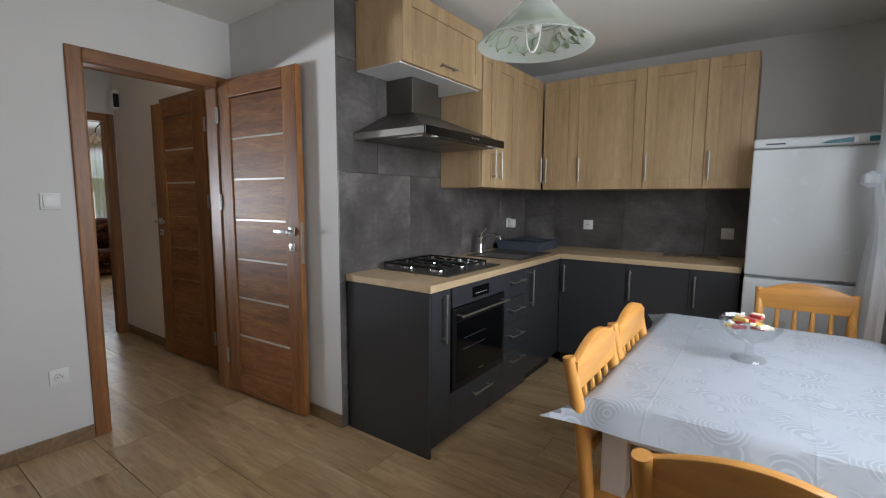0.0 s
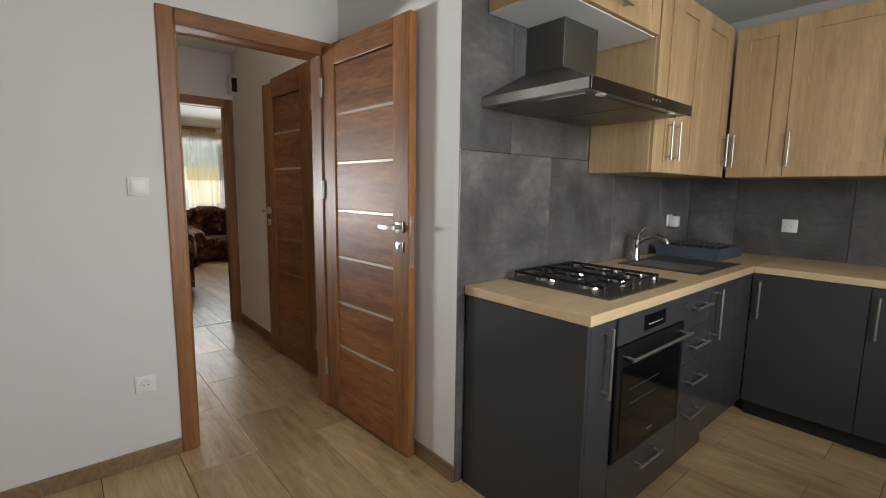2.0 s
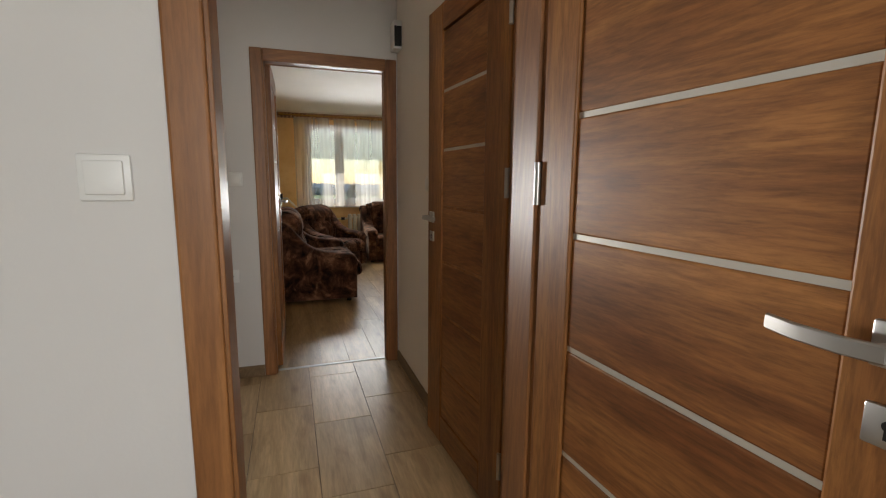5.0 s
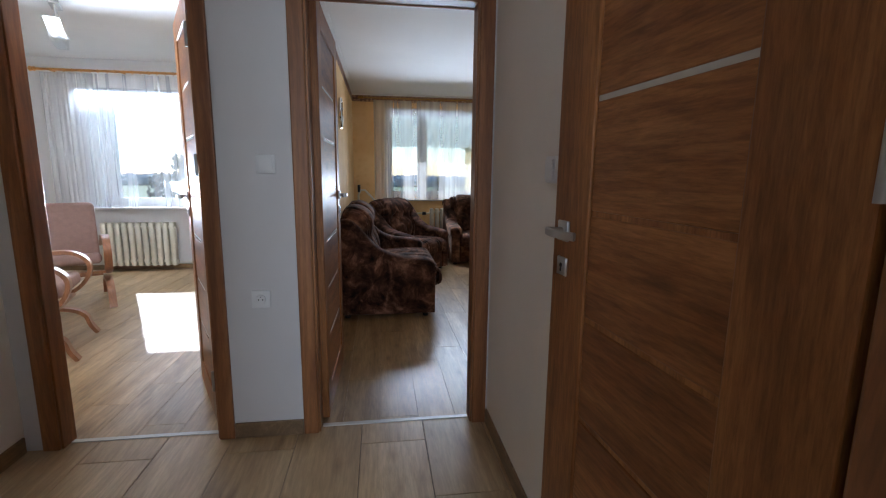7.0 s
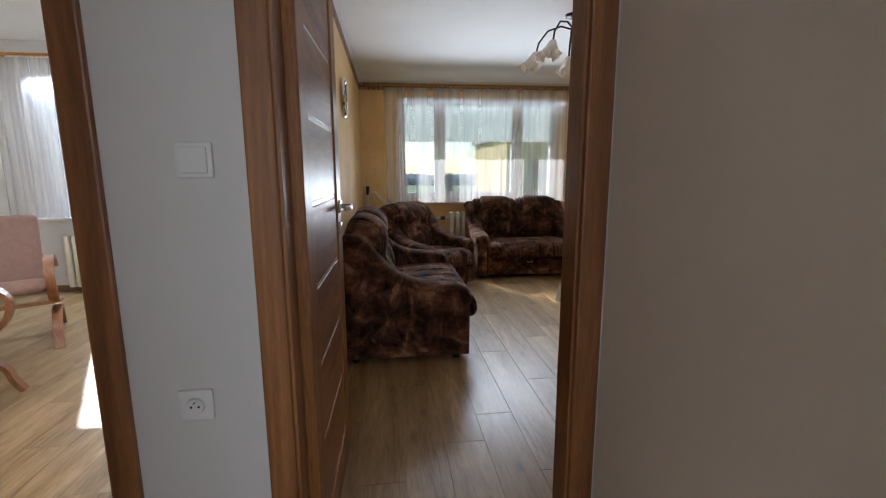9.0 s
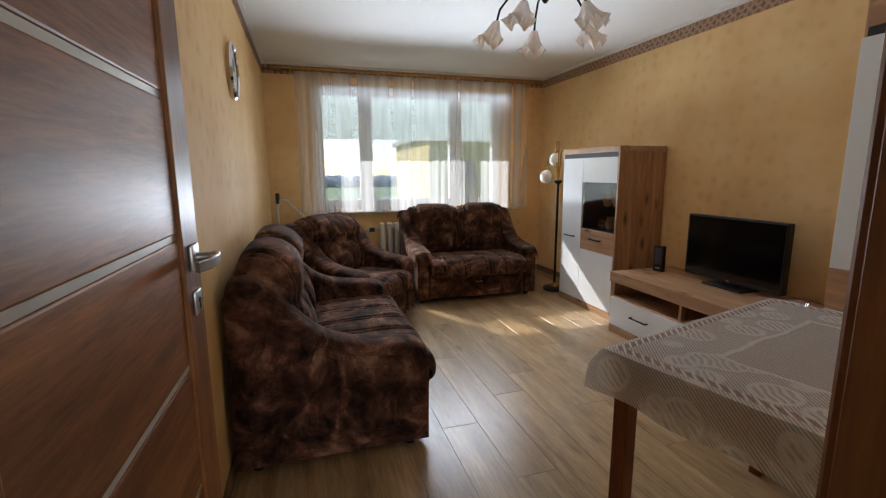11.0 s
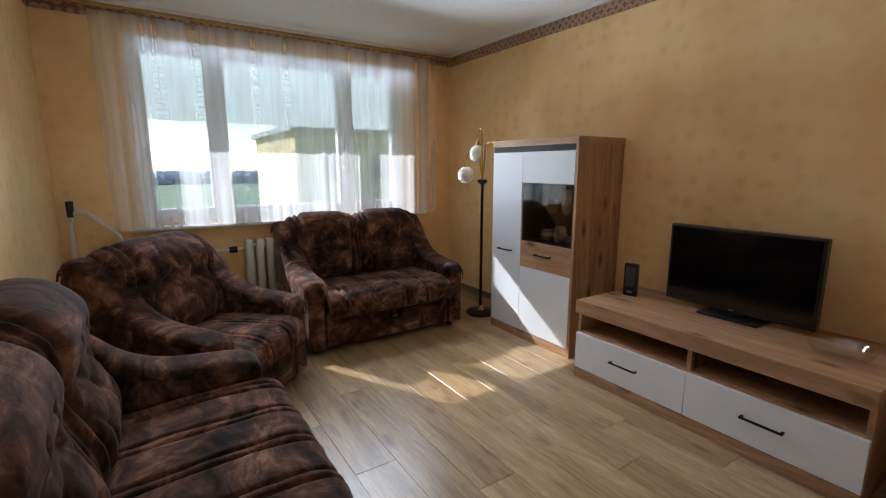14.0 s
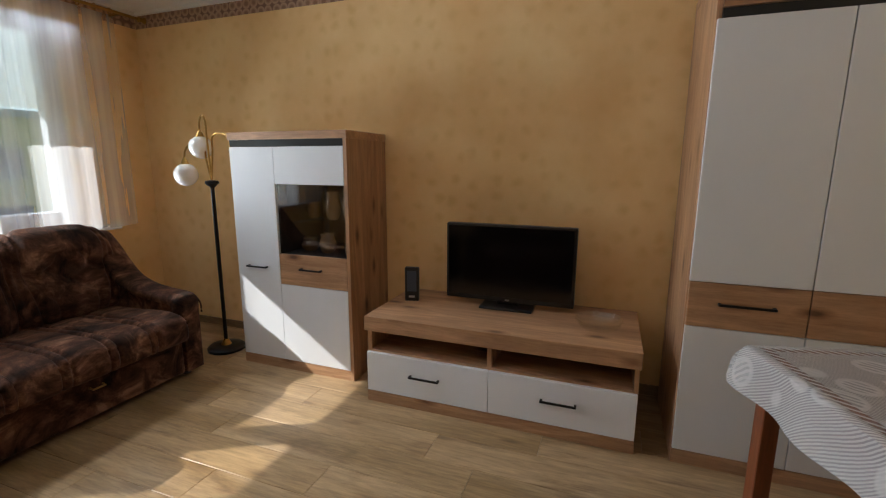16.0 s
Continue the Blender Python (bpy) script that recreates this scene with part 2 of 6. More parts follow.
def lace_material():
    """White lace: a ribbed middle, a border of veined leaves on a net ground, ladder bands and a scalloped hem zone."""
    n = Nodes("white_lace")
    out = n.t.nodes["Material Output"]
    v = n.coords((1, 1, 1))
    apart = n.add("SeparateXYZ")
    n.link(v, apart.inputs[0])

    def math_node(op, a, b=None):
        m = n.add("Math")
        m.operation = op
        for k, w in enumerate((a, b)):
            if w is None:
                continue
            if isinstance(w, (int, float)):
                m.inputs[k].default_value = w
            else:
                n.link(w, m.inputs[k])
        return m.outputs[0]
    black, white = (0, 0, 0, 1), (1, 1, 1, 1)
    wob = math_node("MULTIPLY", math_node("SUBTRACT", n.noise(v, 5.0, 2), 0.5), 0.05)
    dx = math_node("SUBTRACT", math_node("ABSOLUTE", apart.outputs[0]), 0.14)
    dy = math_node("SUBTRACT", math_node("ABSOLUTE", apart.outputs[1]), 0.28)
    out_by = math_node("ADD", math_node("MAXIMUM", dx, dy), wob)
    rib = math_node("SINE", math_node("MULTIPLY", math_node("ADD", apart.outputs[1], math_node("MULTIPLY", apart.outputs[0], 0.2)), 520.0))
    ribs = n.ramp(rib, [(0.2, (0.45, 0.45, 0.45, 1)), (0.7, (0.85, 0.85, 0.85, 1))])
    cells = n.add("TexVoronoi", Scale=8.0, Randomness=0.8)
    n.link(v, cells.inputs["Vector"])
    vein = n.add("TexWave", Scale=24.0, Distortion=4.0, Detail=1.0, Detail_Scale=0.8)
    vein.bands_direction = "DIAGONAL"
    n.link(v, vein.inputs["Vector"])
    leaf = n.ramp(cells.outputs["Distance"], [(0.42, white), (0.46, black)])
    rim = n.ramp(cells.outputs["Distance"], [(0.38, black), (0.42, white), (0.47, white), (0.51, black)])
    veins = n.ramp(vein.outputs["Fac"], [(0.30, (0.55, 0.55, 0.55, 1)), (0.6, (0.90, 0.90, 0.90, 1))])
    hatch = n.add("TexWave", Scale=52.0, Distortion=0.8)
    hatch.bands_direction = "DIAGONAL"
    n.link(v, hatch.inputs["Vector"])
    holes = n.ramp(hatch.outputs["Fac"], [(0.35, (0.42, 0.42, 0.42, 1)), (0.6, (0.80, 0.80, 0.80, 1))])
    flower = n.mix(n.mix(1.0, rim, (0.7, 0.7, 0.7, 1), "MULTIPLY"), n.mix(leaf, holes, veins), (0.97, 0.97, 0.97, 1))
    inner = n.ramp(out_by, [(0.0, white), (0.006, black)])
    cover = n.mix(inner, flower, ribs)
    edge = n.ramp(out_by, [(0.0, black), (0.002, white), (0.014, white), (0.018, black)])
    cover = n.mix(edge, cover, (0.95, 0.95, 0.95, 1))
    rung = n.ramp(math_node("SINE", math_node("MULTIPLY", math_node("ADD", apart.outputs[0], apart.outputs[1]), 210.0)), [(0.3, (0.2, 0.2, 0.2, 1)), (0.6, (0.9, 0.9, 0.9, 1))])
    for lo, hi in ((0.185, 0.21), (0.30, 0.32)):
        band = n.ramp(math_node("MAXIMUM", dx, dy), [(lo, black), (lo + 0.003, white), (hi, white), (hi + 0.003, black)])
        cover = n.mix(band, cover, rung)
    n.set(Base_Color=(0.80, 0.78, 0.76, 1), Roughness=0.9)
    n.bump(cover, 0.7, 0.004)
    clear = n.add("BsdfTransparent")
    mix = n.add("MixShader")
    n.link(cover, mix.inputs[0])
    n.link(clear.outputs[0], mix.inputs[1])
    n.link(n.b.outputs[0], mix.inputs[2])
    n.link(mix.outputs[0], out.inputs[0])
    return n.m


def oilcloth_material():
    """White table cover with pale fans of concentric arcs and fold creases."""
    n = Nodes("oilcloth")
    v = n.coords((1, 1, 1))
    vor = n.add("TexVoronoi", Scale=9.0, Randomness=0.8)
    n.link(v, vor.inputs["Vector"])
    mul = n.add("Math")
    mul.operation = "MULTIPLY"
    mul.inputs[1].default_value = 62.0
    n.link(vor.outputs["Distance"], mul.inputs[0])
    sin = n.add("Math")
    sin.operation = "SINE"
    n.link(mul.outputs[0], sin.inputs[0])
    rings = n.ramp(sin.outputs[0], [(0.35, (0.86, 0.87, 0.885, 1)), (0.8, (1.08, 1.08, 1.08, 1))])
    some = n.ramp(n.noise(v, 9.0, 2), [(0.47, (0, 0, 0, 1)), (0.56, (1, 1, 1, 1))])
    base = srgb("C6CBD2")
    n.set(Base_Color=n.mix(some, base, n.mix(1.0, base, rings, "MULTIPLY")), Roughness=0.35)
    apart = n.add("SeparateXYZ")
    n.link(v, apart.inputs[0])
    ridge = n.noise(v, 4, 4)
    for axis, place in ((0, -0.23), (0, 0.125), (1, -0.20), (1, 0.24)):
        far = n.add("Math")
        far.operation = "SUBTRACT"
        far.inputs[1].default_value = place
        n.link(apart.outputs[axis], far.inputs[0])
        size = n.add("Math")
        size.operation = "ABSOLUTE"
        n.link(far.outputs[0], size.inputs[0])
        h = 1.0 if axis == 0 else 0.72
        ridge = n.mix(1.0, ridge, n.ramp(size.outputs[0], [(0.0, (h, h, h, 1)), (0.004, (0, 0, 0, 1))]), "ADD")
    n.bump(ridge, 0.16, 0.012)
    return n.m


def border_material():
    """Paper border: brown scrolls on a tan band."""
    n = Nodes("paper_border")
    v = n.coords((1, 1, 1))
    wave = n.add("TexVoronoi", Scale=16.0, Randomness=0.2)
    n.link(v, wave.inputs["Vector"])
    n.set(Base_Color=n.ramp(wave.outputs["Distance"], [(0.2, srgb("8B6A52")), (0.45, srgb("B9987C")), (0.6, srgb("7A5A48"))]), Roughness=0.7)
    return n.m


white_paint = plain("white_wall_paint", "D6D4D2", 0.7, vary=0.02, scale=3, bump=0.05, bump_scale=120)
cream_paint = plain("cream_wall_paint", "EFE9DF", 0.7, vary=0.02, scale=3, bump=0.05, bump_scale=120)
ceiling_paint = plain("ceiling_paint", "ECEBE8", 0.8, vary=0.02, scale=2, bump=0.04, bump_scale=90)
wallpaper = wallpaper_material()
slab = slab_material()
plush = upholstery_material()
lace = lace_material()
oilcloth = oilcloth_material()
border = border_material()
door_wood = wood("walnut_door_wood", "B47A44", "80502B", "z", 0.42, 1.2, 0.25, accent=0.8, rings=0.15, streak=0.3, warp=0.5, spec=0.28)
door_wood_x = wood("walnut_door_wood_across", "B57A44", "7E4C28", "x", 0.42, 1.2, 0.35, accent=0.85, rings=0.2, streak=0.4, warp=0.5, spec=0.28)
casing_wood = wood("walnut_casing_wood", "A97242", "7C4E2B", "z", 0.42, 1.0, 0.15)
casing_wood_y = wood("walnut_casing_wood_across", "A97242", "7C4E2B", "y", 0.42, 1.0, 0.15)
casing_wood_x = wood("walnut_casing_wood_along", "A97242", "7C4E2B", "x", 0.42, 1.0, 0.15)
edge_wood = wood("door_edge_wood", "A8703F", "8A5A32", "z", 0.4)
oak = wood("oak_front_wood", "C3A67F", "AE916A", "z", 0.5, 0.8, 0.15, accent=0.35, rings=0.1)
worktop_wood = wood("pale_worktop_wood", "CDB592", "BCA27E", "y", 0.4, 0.8, accent=0.25, rings=0.06)
worktop_wood_x = wood("pale_worktop_wood_across", "CDB592", "BCA27E", "x", 0.4, 0.8, accent=0.25, rings=0.06)
artisan = wood("artisan_oak", "CBA078", "A67C58", "z", 0.45, 1.0, 0.9, accent=0.45, rings=0.25, streak=0.3)
artisan_x = wood("artisan_oak_across", "CBA078", "A67C58", "x", 0.45, 1.0, 0.9, accent=0.45, rings=0.25, streak=0.3)
pine = wood("honey_pine", "E0A55A", "C88A40", "z", 0.32, 0.8, 0.1, accent=0.2)
pine_x = wood("honey_pine_across", "E0A55A", "C88A40", "x", 0.32, 0.8, 0.1, accent=0.2)
cherry = wood("cherry_leg_wood", "96532E", "6E3A1E", "z", 0.35)
birch = wood("birch_bentwood", "A8744E", "8A5A3A", "z", 0.35)
tile_wood = wood("wood_look_tile", "D3B78D", "B3956D", "x", 0.3, 0.8, 0.4, True, 0.6, 0.5, 0.05, 0.6, 0.15)
plank_wood = wood("laminate_plank", "C2A47C", "97794F", "x", 0.3, 0.9, 0.45, True, 0.6, 0.7, 0.06, 0.85, 0.15)
grout = plain("dark_grout", "66543E", 0.8)
skirting_wood = wood("skirting_wood", "94795A", "7E6648", "x", 0.45)
graphite = plain("graphite_lacquer", "37383B", 0.22, vary=0.02)
plinth_black = plain("plinth_black", "232326", 0.4)
white_gloss = plain("white_gloss_lacquer", "E4E6E8", 0.12, vary=0.01)
white_matt = plain("white_matt_front", "DADBDB", 0.4, vary=0.01)
white_plastic = plain("white_plastic", "E4E4E2", 0.35, vary=0.02)
fridge_white = plain("fridge_enamel", "D9DCDE", 0.25, vary=0.02)
steel = plain("brushed_steel", "B4B2AE", 0.34, 0.92, vary=0.02, scale=1.5)
dark_steel = plain("hood_steel", "7E7A75", 0.42, 1.0, vary=0.03, scale=2)
chrome = plain("chrome", "D8D8D8", 0.08, 1.0, vary=0.01)
black_metal = plain("black_metal", "1A1A1B", 0.4, 0.6)
cast_iron = plain("cast_iron", "151516", 0.6, 0.2)
black_glass = plain("black_glass", "0A0A0C", 0.05, vary=0.0)
black_plastic = plain("black_plastic", "131314", 0.35)
screen_black = plain("screen_black", "070708", 0.12, vary=0.0)
alu_strip = plain("satin_aluminium", "C4BFB4", 0.35, 0.3)
brass = plain("antique_brass", "B08A4A", 0.3, 1.0)
opal = plain("opal_glass", "F2EFE8", 0.2, vary=0.01)
radiator_cream = plain("radiator_enamel", "E2DDCB", 0.35)
pvc = plain("white_pvc", "E8EAEC", 0.3, vary=0.01)
sg = Nodes("shutter_slats").set(Base_Color=srgb("D4D8D4"), Roughness=0.5)
sg_thin = sg.add("BsdfTranslucent")
sg_thin.inputs[0].default_value = (0.75, 0.79, 0.79, 1)
sg_mix = sg.add("MixShader")
sg_mix.inputs[0].default_value = 0.75
sg.link(sg.b.outputs[0], sg_mix.inputs[1])
sg.link(sg_thin.outputs[0], sg_mix.inputs[2])
sg.link(sg_mix.outputs[0], sg.t.nodes["Material Output"].inputs[0])
shutter_grey = sg.m
window_glass = pane_material()
sheer = sheer_material("sheer_net", 0.54, 0.78, (0.97, 0.98, 1.0, 1))
sheer_light = sheer_material("thin_net", 0.7, 0.95)
sheer_dense = sheer_material("dense_net", 0.05, 0.25)
clear_glass = pane_material("clear_glass", 0.11)
smoked = pane_material("cabinet_glass", 0.1)
pink_fabric = plain("beige_pink_fabric", "94766A", 0.9, vary=0.08, scale=30, bump=0.3, bump_scale=300)
grey_plastic = plain("grey_plastic", "454C57", 0.4)
ceramic_dark = plain("dark_ceramic", "94785A", 0.25, vary=0.2, scale=15)
facade_yellow = plain("facade_yellow", "D9BE7E", 0.9, vary=0.05)
facade_grey = plain("facade_grey", "A9A6A0", 0.9, vary=0.05)
field_green = plain("field_green", "66804E", 0.95, vary=0.25, scale=0.02)
# Far woods: the pale blue of distance haze is put into their colour.
woods_haze = plain("haze_tinted_woods", "7C93A0", 0.9, vary=0.1, scale=0.05)
leaf_green = plain("leaf_green", "3B4A26", 0.8, vary=0.3, scale=3)
bark = plain("bark", "4A3B2E", 0.9)


# ---- mesh helpers ----
def box(bm, x0, x1, y0, y1, z0, z1, bev=0.0, seg=2):
    m = Matrix.Translation(((x0 + x1) / 2, (y0 + y1) / 2, (z0 + z1) / 2)) @ Matrix.Diagonal((abs(x1 - x0), abs(y1 - y0), abs(z1 - z0), 1))
    vs = bmesh.ops.create_cube(bm, size=1, matrix=m)["verts"]
    if bev:
        es = list({e for v in vs for e in v.link_edges})
        bmesh.ops.bevel(bm, geom=es, offset=bev, segments=seg, affect="EDGES", profile=0.5)
    return bm


def rod(bm, p, q, r, r2=None, seg=12):
    p, q = Vector(p), Vector(q)
    turn = (q - p).to_track_quat("Z", "Y").to_matrix().to_4x4()
    bmesh.ops.create_cone(bm, cap_ends=True, segments=seg, radius1=r, radius2=r if r2 is None else r2, depth=(q - p).length,
                          matrix=Matrix.Translation((p + q) / 2) @ turn)
    return bm


def tube(bm, pts, r, seg=8):
    """A round bar along a line of points."""
    pts = [Vector(p) for p in pts]
    rings = []
    for i, p in enumerate(pts):
        d = (pts[min(i + 1, len(pts) - 1)] - pts[max(i - 1, 0)]).normalized()
        turn = d.to_track_quat("Z", "Y").to_matrix()
        rr = r[i] if isinstance(r, (list, tuple)) else r
        rings.append([bm.verts.new(p + turn @ Vector((rr * math.cos(a), rr * math.sin(a), 0))) for a in [2 * math.pi * k / seg for k in range(seg)]])
    for a, b in zip(rings, rings[1:]):
        for k in range(seg):
            bm.faces.new((a[k], a[(k + 1) % seg], b[(k + 1) % seg], b[k]))
    bm.faces.new(rings[0][::-1])
    bm.faces.new(rings[-1])
    return bm


def lathe(bm, profile, seg=24, at=(0, 0, 0), closed=False):
    """Turns a profile of (radius, height) round the upright axis."""
    o = Vector(at)
    rings = []
    for r, z in profile:
        rings.append([bm.verts.new(o + Vector((r * math.cos(2 * math.pi * k / seg), r * math.sin(2 * math.pi * k / seg), z))) for k in range(seg)])
    for a, b in zip(rings, rings[1:]):
        for k in range(seg):
            bm.faces.new((a[k], a[(k + 1) % seg], b[(k + 1) % seg], b[k]))
    if closed:
        bm.faces.new(rings[0][::-1])
        bm.faces.new(rings[-1])
    return bm


def prism(bm, outline, axis, a, b, bev=0.0, seg=2):
    """An outline of two coordinates, drawn out along an axis from a to b."""
    def at(u, v, w):
        return {"x": (w, u, v), "y": (u, w, v), "z": (u, v, w)}[axis]
    lo = [bm.verts.new(at(u, v, a)) for u, v in outline]
    hi = [bm.verts.new(at(u, v, b)) for u, v in outline]
    faces = [bm.faces.new(lo), bm.faces.new(hi[::-1])]
    n = len(outline)
    for k in range(n):
        faces.append(bm.faces.new((lo[k], hi[k], hi[(k + 1) % n], lo[(k + 1) % n])))
    bmesh.ops.recalc_face_normals(bm, faces=faces)
    if bev:
        es = list({e for f in faces[:2] for e in f.edges})
        bmesh.ops.bevel(bm, geom=es, offset=bev, segments=seg, affect="EDGES", profile=0.5)
    return bm


def sheet(bm, f, nu, nv):
    """A grid of points f(u, v), u and v from 0 to 1."""
    g = [[bm.verts.new(f(i / nu, j / nv)) for j in range(nv + 1)] for i in range(nu + 1)]
    for i in range(nu):
        for j in range(nv):
            bm.faces.new((g[i][j], g[i + 1][j], g[i + 1][j + 1], g[i][j + 1]))
    return bm


def mesh(name, bm, material, smooth=False):
    me = bpy.data.meshes.new(name)
    bmesh.ops.recalc_face_normals(bm, faces=bm.faces)
    bm.to_mesh(me)
    bm.free()
    for mt in material if isinstance(material, (list, tuple)) else [material]:
        me.materials.append(mt)
    if smooth:
        me.shade_smooth()
        me.set_sharp_from_angle(angle=radians(40 if smooth is True else smooth))
    return me


def part(name, bm, material, parent, label="", smooth=False):
    ob = new(name, mesh(name, bm, material, smooth))
    ob.parent = parent
    return tagged(ob, label)


def thing(name, label, category, at=(0, 0, 0), rz=0.0, group="", kind=""):
    ob = new(name)
    ob.matrix_world = pose(*at, 0, 0, rz)
    return tagged(ob, label, category, group, kind)


def solid(name, bm, material, label, category, group="", kind="", at=(0, 0, 0), rz=0.0, smooth=False):
    ob = new(name, mesh(name, bm, material, smooth))
    ob.matrix_world = pose(*at, 0, 0, rz)
    return tagged(ob, label, category, group, kind)


def boxes(*rows):
    bm = bmesh.new()
    for r in rows:
        box(bm, *r)
    return bm


def B(*r):
    return box(bmesh.new(), *r)


def setting(name, bm, material, label, category):
    return solid(name, bm, material, label, category, kind="structure")


# ---- floors, walls, ceilings ----
KC, LC, HC, BC = 2.42, 2.42, 2.47, 2.55
floor_tiled = setting("floor_tiled", boxes((-5.07, 0.9, -1.4, 4.1, -0.2, -0.006)), grout, "tiled floor of kitchen and hall in dark grout", "floor")
floor_living = setting("floor_living", boxes((-10.45, -5.07, 0.73, 4.2, -0.2, -0.006)), grout, "laminate floor of the living room", "floor")
floor_bedroom = setting("floor_bedroom", boxes((-9.4, -5.07, -3.3, 0.73, -0.2, -0.006)), grout, "laminate floor of the bedroom", "floor")

setting("wall_kitchen_door", boxes((-2.98, -2.92, -1.36, 0.838, 0, KC), (-2.98, -2.92, 1.575, 1.72, 0, KC), (-2.98, -2.92, 0.838, 1.575, 2.02, KC)), white_paint, "white painted kitchen wall with the door opening", "wall")
setting("wall_kitchen_return", boxes((-2.92, -1.9085, 1.66, 1.72, 0, KC)), white_paint, "short white painted wall beside the open door", "wall")
wall_splash = setting("wall_kitchen_hob", boxes((-1.98, -1.908, 1.72, 4.03, 0, KC)), grout, "kitchen wall behind the hob under grey slabs", "wall")
wall_far = setting("wall_kitchen_far", boxes((-1.908, 0.6, 3.95, 4.03, 0, KC)), white_paint, "white painted wall behind the wall cabinets", "wall")
setting("wall_kitchen_window", boxes((0.52, 0.82, -1.36, 0.7, 0, KC), (0.52, 0.82, 2.35, 4.03, 0, KC), (0.52, 0.82, 0.7, 2.35, 0, 0.9), (0.52, 0.82, 0.7, 2.35, 2.2, KC)), white_paint, "white painted kitchen wall with the window", "wall")
setting("wall_kitchen_back", boxes((-2.98, 0.82, -1.42, -1.36, 0, KC)), white_paint, "plain white painted kitchen wall", "wall")
setting("ceiling_kitchen", boxes((-3.0, 0.82, -1.42, 4.03, KC, KC + 0.1)), ceiling_paint, "white kitchen ceiling", "ceiling")

setting("wall_hall_door", boxes((-3.04, -2.98, -0.5, 0.838, 0, HC), (-3.04, -2.98, 1.575, 1.76, 0, HC), (-3.04, -2.98, 0.838, 1.575, 2.02, HC)), cream_paint, "cream hall wall round the kitchen door", "wall")
setting("wall_hall_side", boxes((-5.09, -3.997, 1.70, 1.76, 0, HC), (-3.31, -2.98, 1.70, 1.76, 0, HC), (-3.997, -3.31, 1.70, 1.76, 2.03, HC)), cream_paint, "cream hall wall with a door ajar", "wall")
setting("wall_hall_left", boxes((-5.07, -3.04, -0.48, -0.42, 0, HC)), cream_paint, "plain cream hall wall", "wall")
setting("wall_hall_end", boxes((-5.09, -5.03, -0.42, -0.291, 0, HC), (-5.09, -5.03, 0.424, 0.861, 0, HC), (-5.09, -5.03, 1.638, 1.70, 0, HC), (-5.09, -5.03, -0.291, 0.424, 2.01, HC), (-5.09, -5.03, 0.861, 1.638, 2.01, HC)), white_paint, "white hall wall with two door openings", "wall")
setting("ceiling_hall", boxes((-5.07, -2.98, -0.5, 1.76, HC, HC + 0.1)), ceiling_paint, "white hall ceiling", "ceiling")
setting("wall_closet", boxes((-4.1, -3.2, 2.5, 2.56, 0, HC), (-4.16, -4.1, 1.76, 2.56, 0, HC), (-3.2, -3.14, 1.76, 2.56, 0, HC), (-4.16, -3.14, 1.76, 2.56, HC, HC + 0.05)), cream_paint, "plain walls of the room behind the hall door", "wall")

setting("wall_living_door", boxes((-5.12, -5.09, 0.73, 0.861, 0, LC), (-5.12, -5.09, 1.638, 4.14, 0, LC), (-5.12, -5.09, 0.861, 1.638, 2.01, LC)), wallpaper, "yellow papered wall round the living room door", "wall")
setting("wall_living_left", boxes((-10.15, -5.15, 0.73, 0.78, 0, LC)), wallpaper, "yellow papered living room wall with blots", "wall")
setting("wall_living_right", boxes((-10.45, -5.07, 4.08, 4.14, 0, LC)), wallpaper, "yellow papered wall behind the television", "wall")
setting("wall_living_window", boxes((-10.45, -10.15, 0.68, 1.27, 0, LC), (-10.45, -10.15, 3.53, 4.08, 0, LC), (-10.45, -10.15, 1.27, 3.53, 0, 0.86), (-10.45, -10.15, 1.27, 3.53, 2.24, LC)), wallpaper, "yellow papered wall round the wide window", "wall")
setting("ceiling_living", boxes((-10.45, -5.07, 0.68, 4.14, LC, LC + 0.1)), ceiling_paint, "white living room ceiling", "ceiling")

setting("wall_bedroom_door", boxes((-5.12, -5.09, -3.26, -0.291, 0, BC), (-5.12, -5.09, 0.424, 0.73, 0, BC), (-5.12, -5.09, -0.291, 0.424, 2.01, BC)), cream_paint, "cream bedroom wall round the door", "wall")
setting("wall_bedroom_side", boxes((-9.4, -5.15, 0.68, 0.73, 0, BC)), cream_paint, "plain cream bedroom wall", "wall")
setting("wall_bedroom_far", boxes((-9.4, -5.07, -3.3, -3.24, 0, BC)), cream_paint, "plain cream bedroom wall", "wall")
setting("wall_bedroom_window", boxes((-9.4, -9.1, -3.24, -2.35, 0, BC), (-9.4, -9.1, -1.1, 0.68, 0, BC), (-9.4, -9.1, -2.35, -1.1, 0, 0.8), (-9.4, -9.1, -2.35, -1.1, 2.22, BC)), white_paint, "white bedroom wall with the window", "wall")
setting("ceiling_bedroom", boxes((-9.4, -5.07, -3.3, 0.73, BC, BC + 0.1)), ceiling_paint, "white bedroom ceiling", "ceiling")


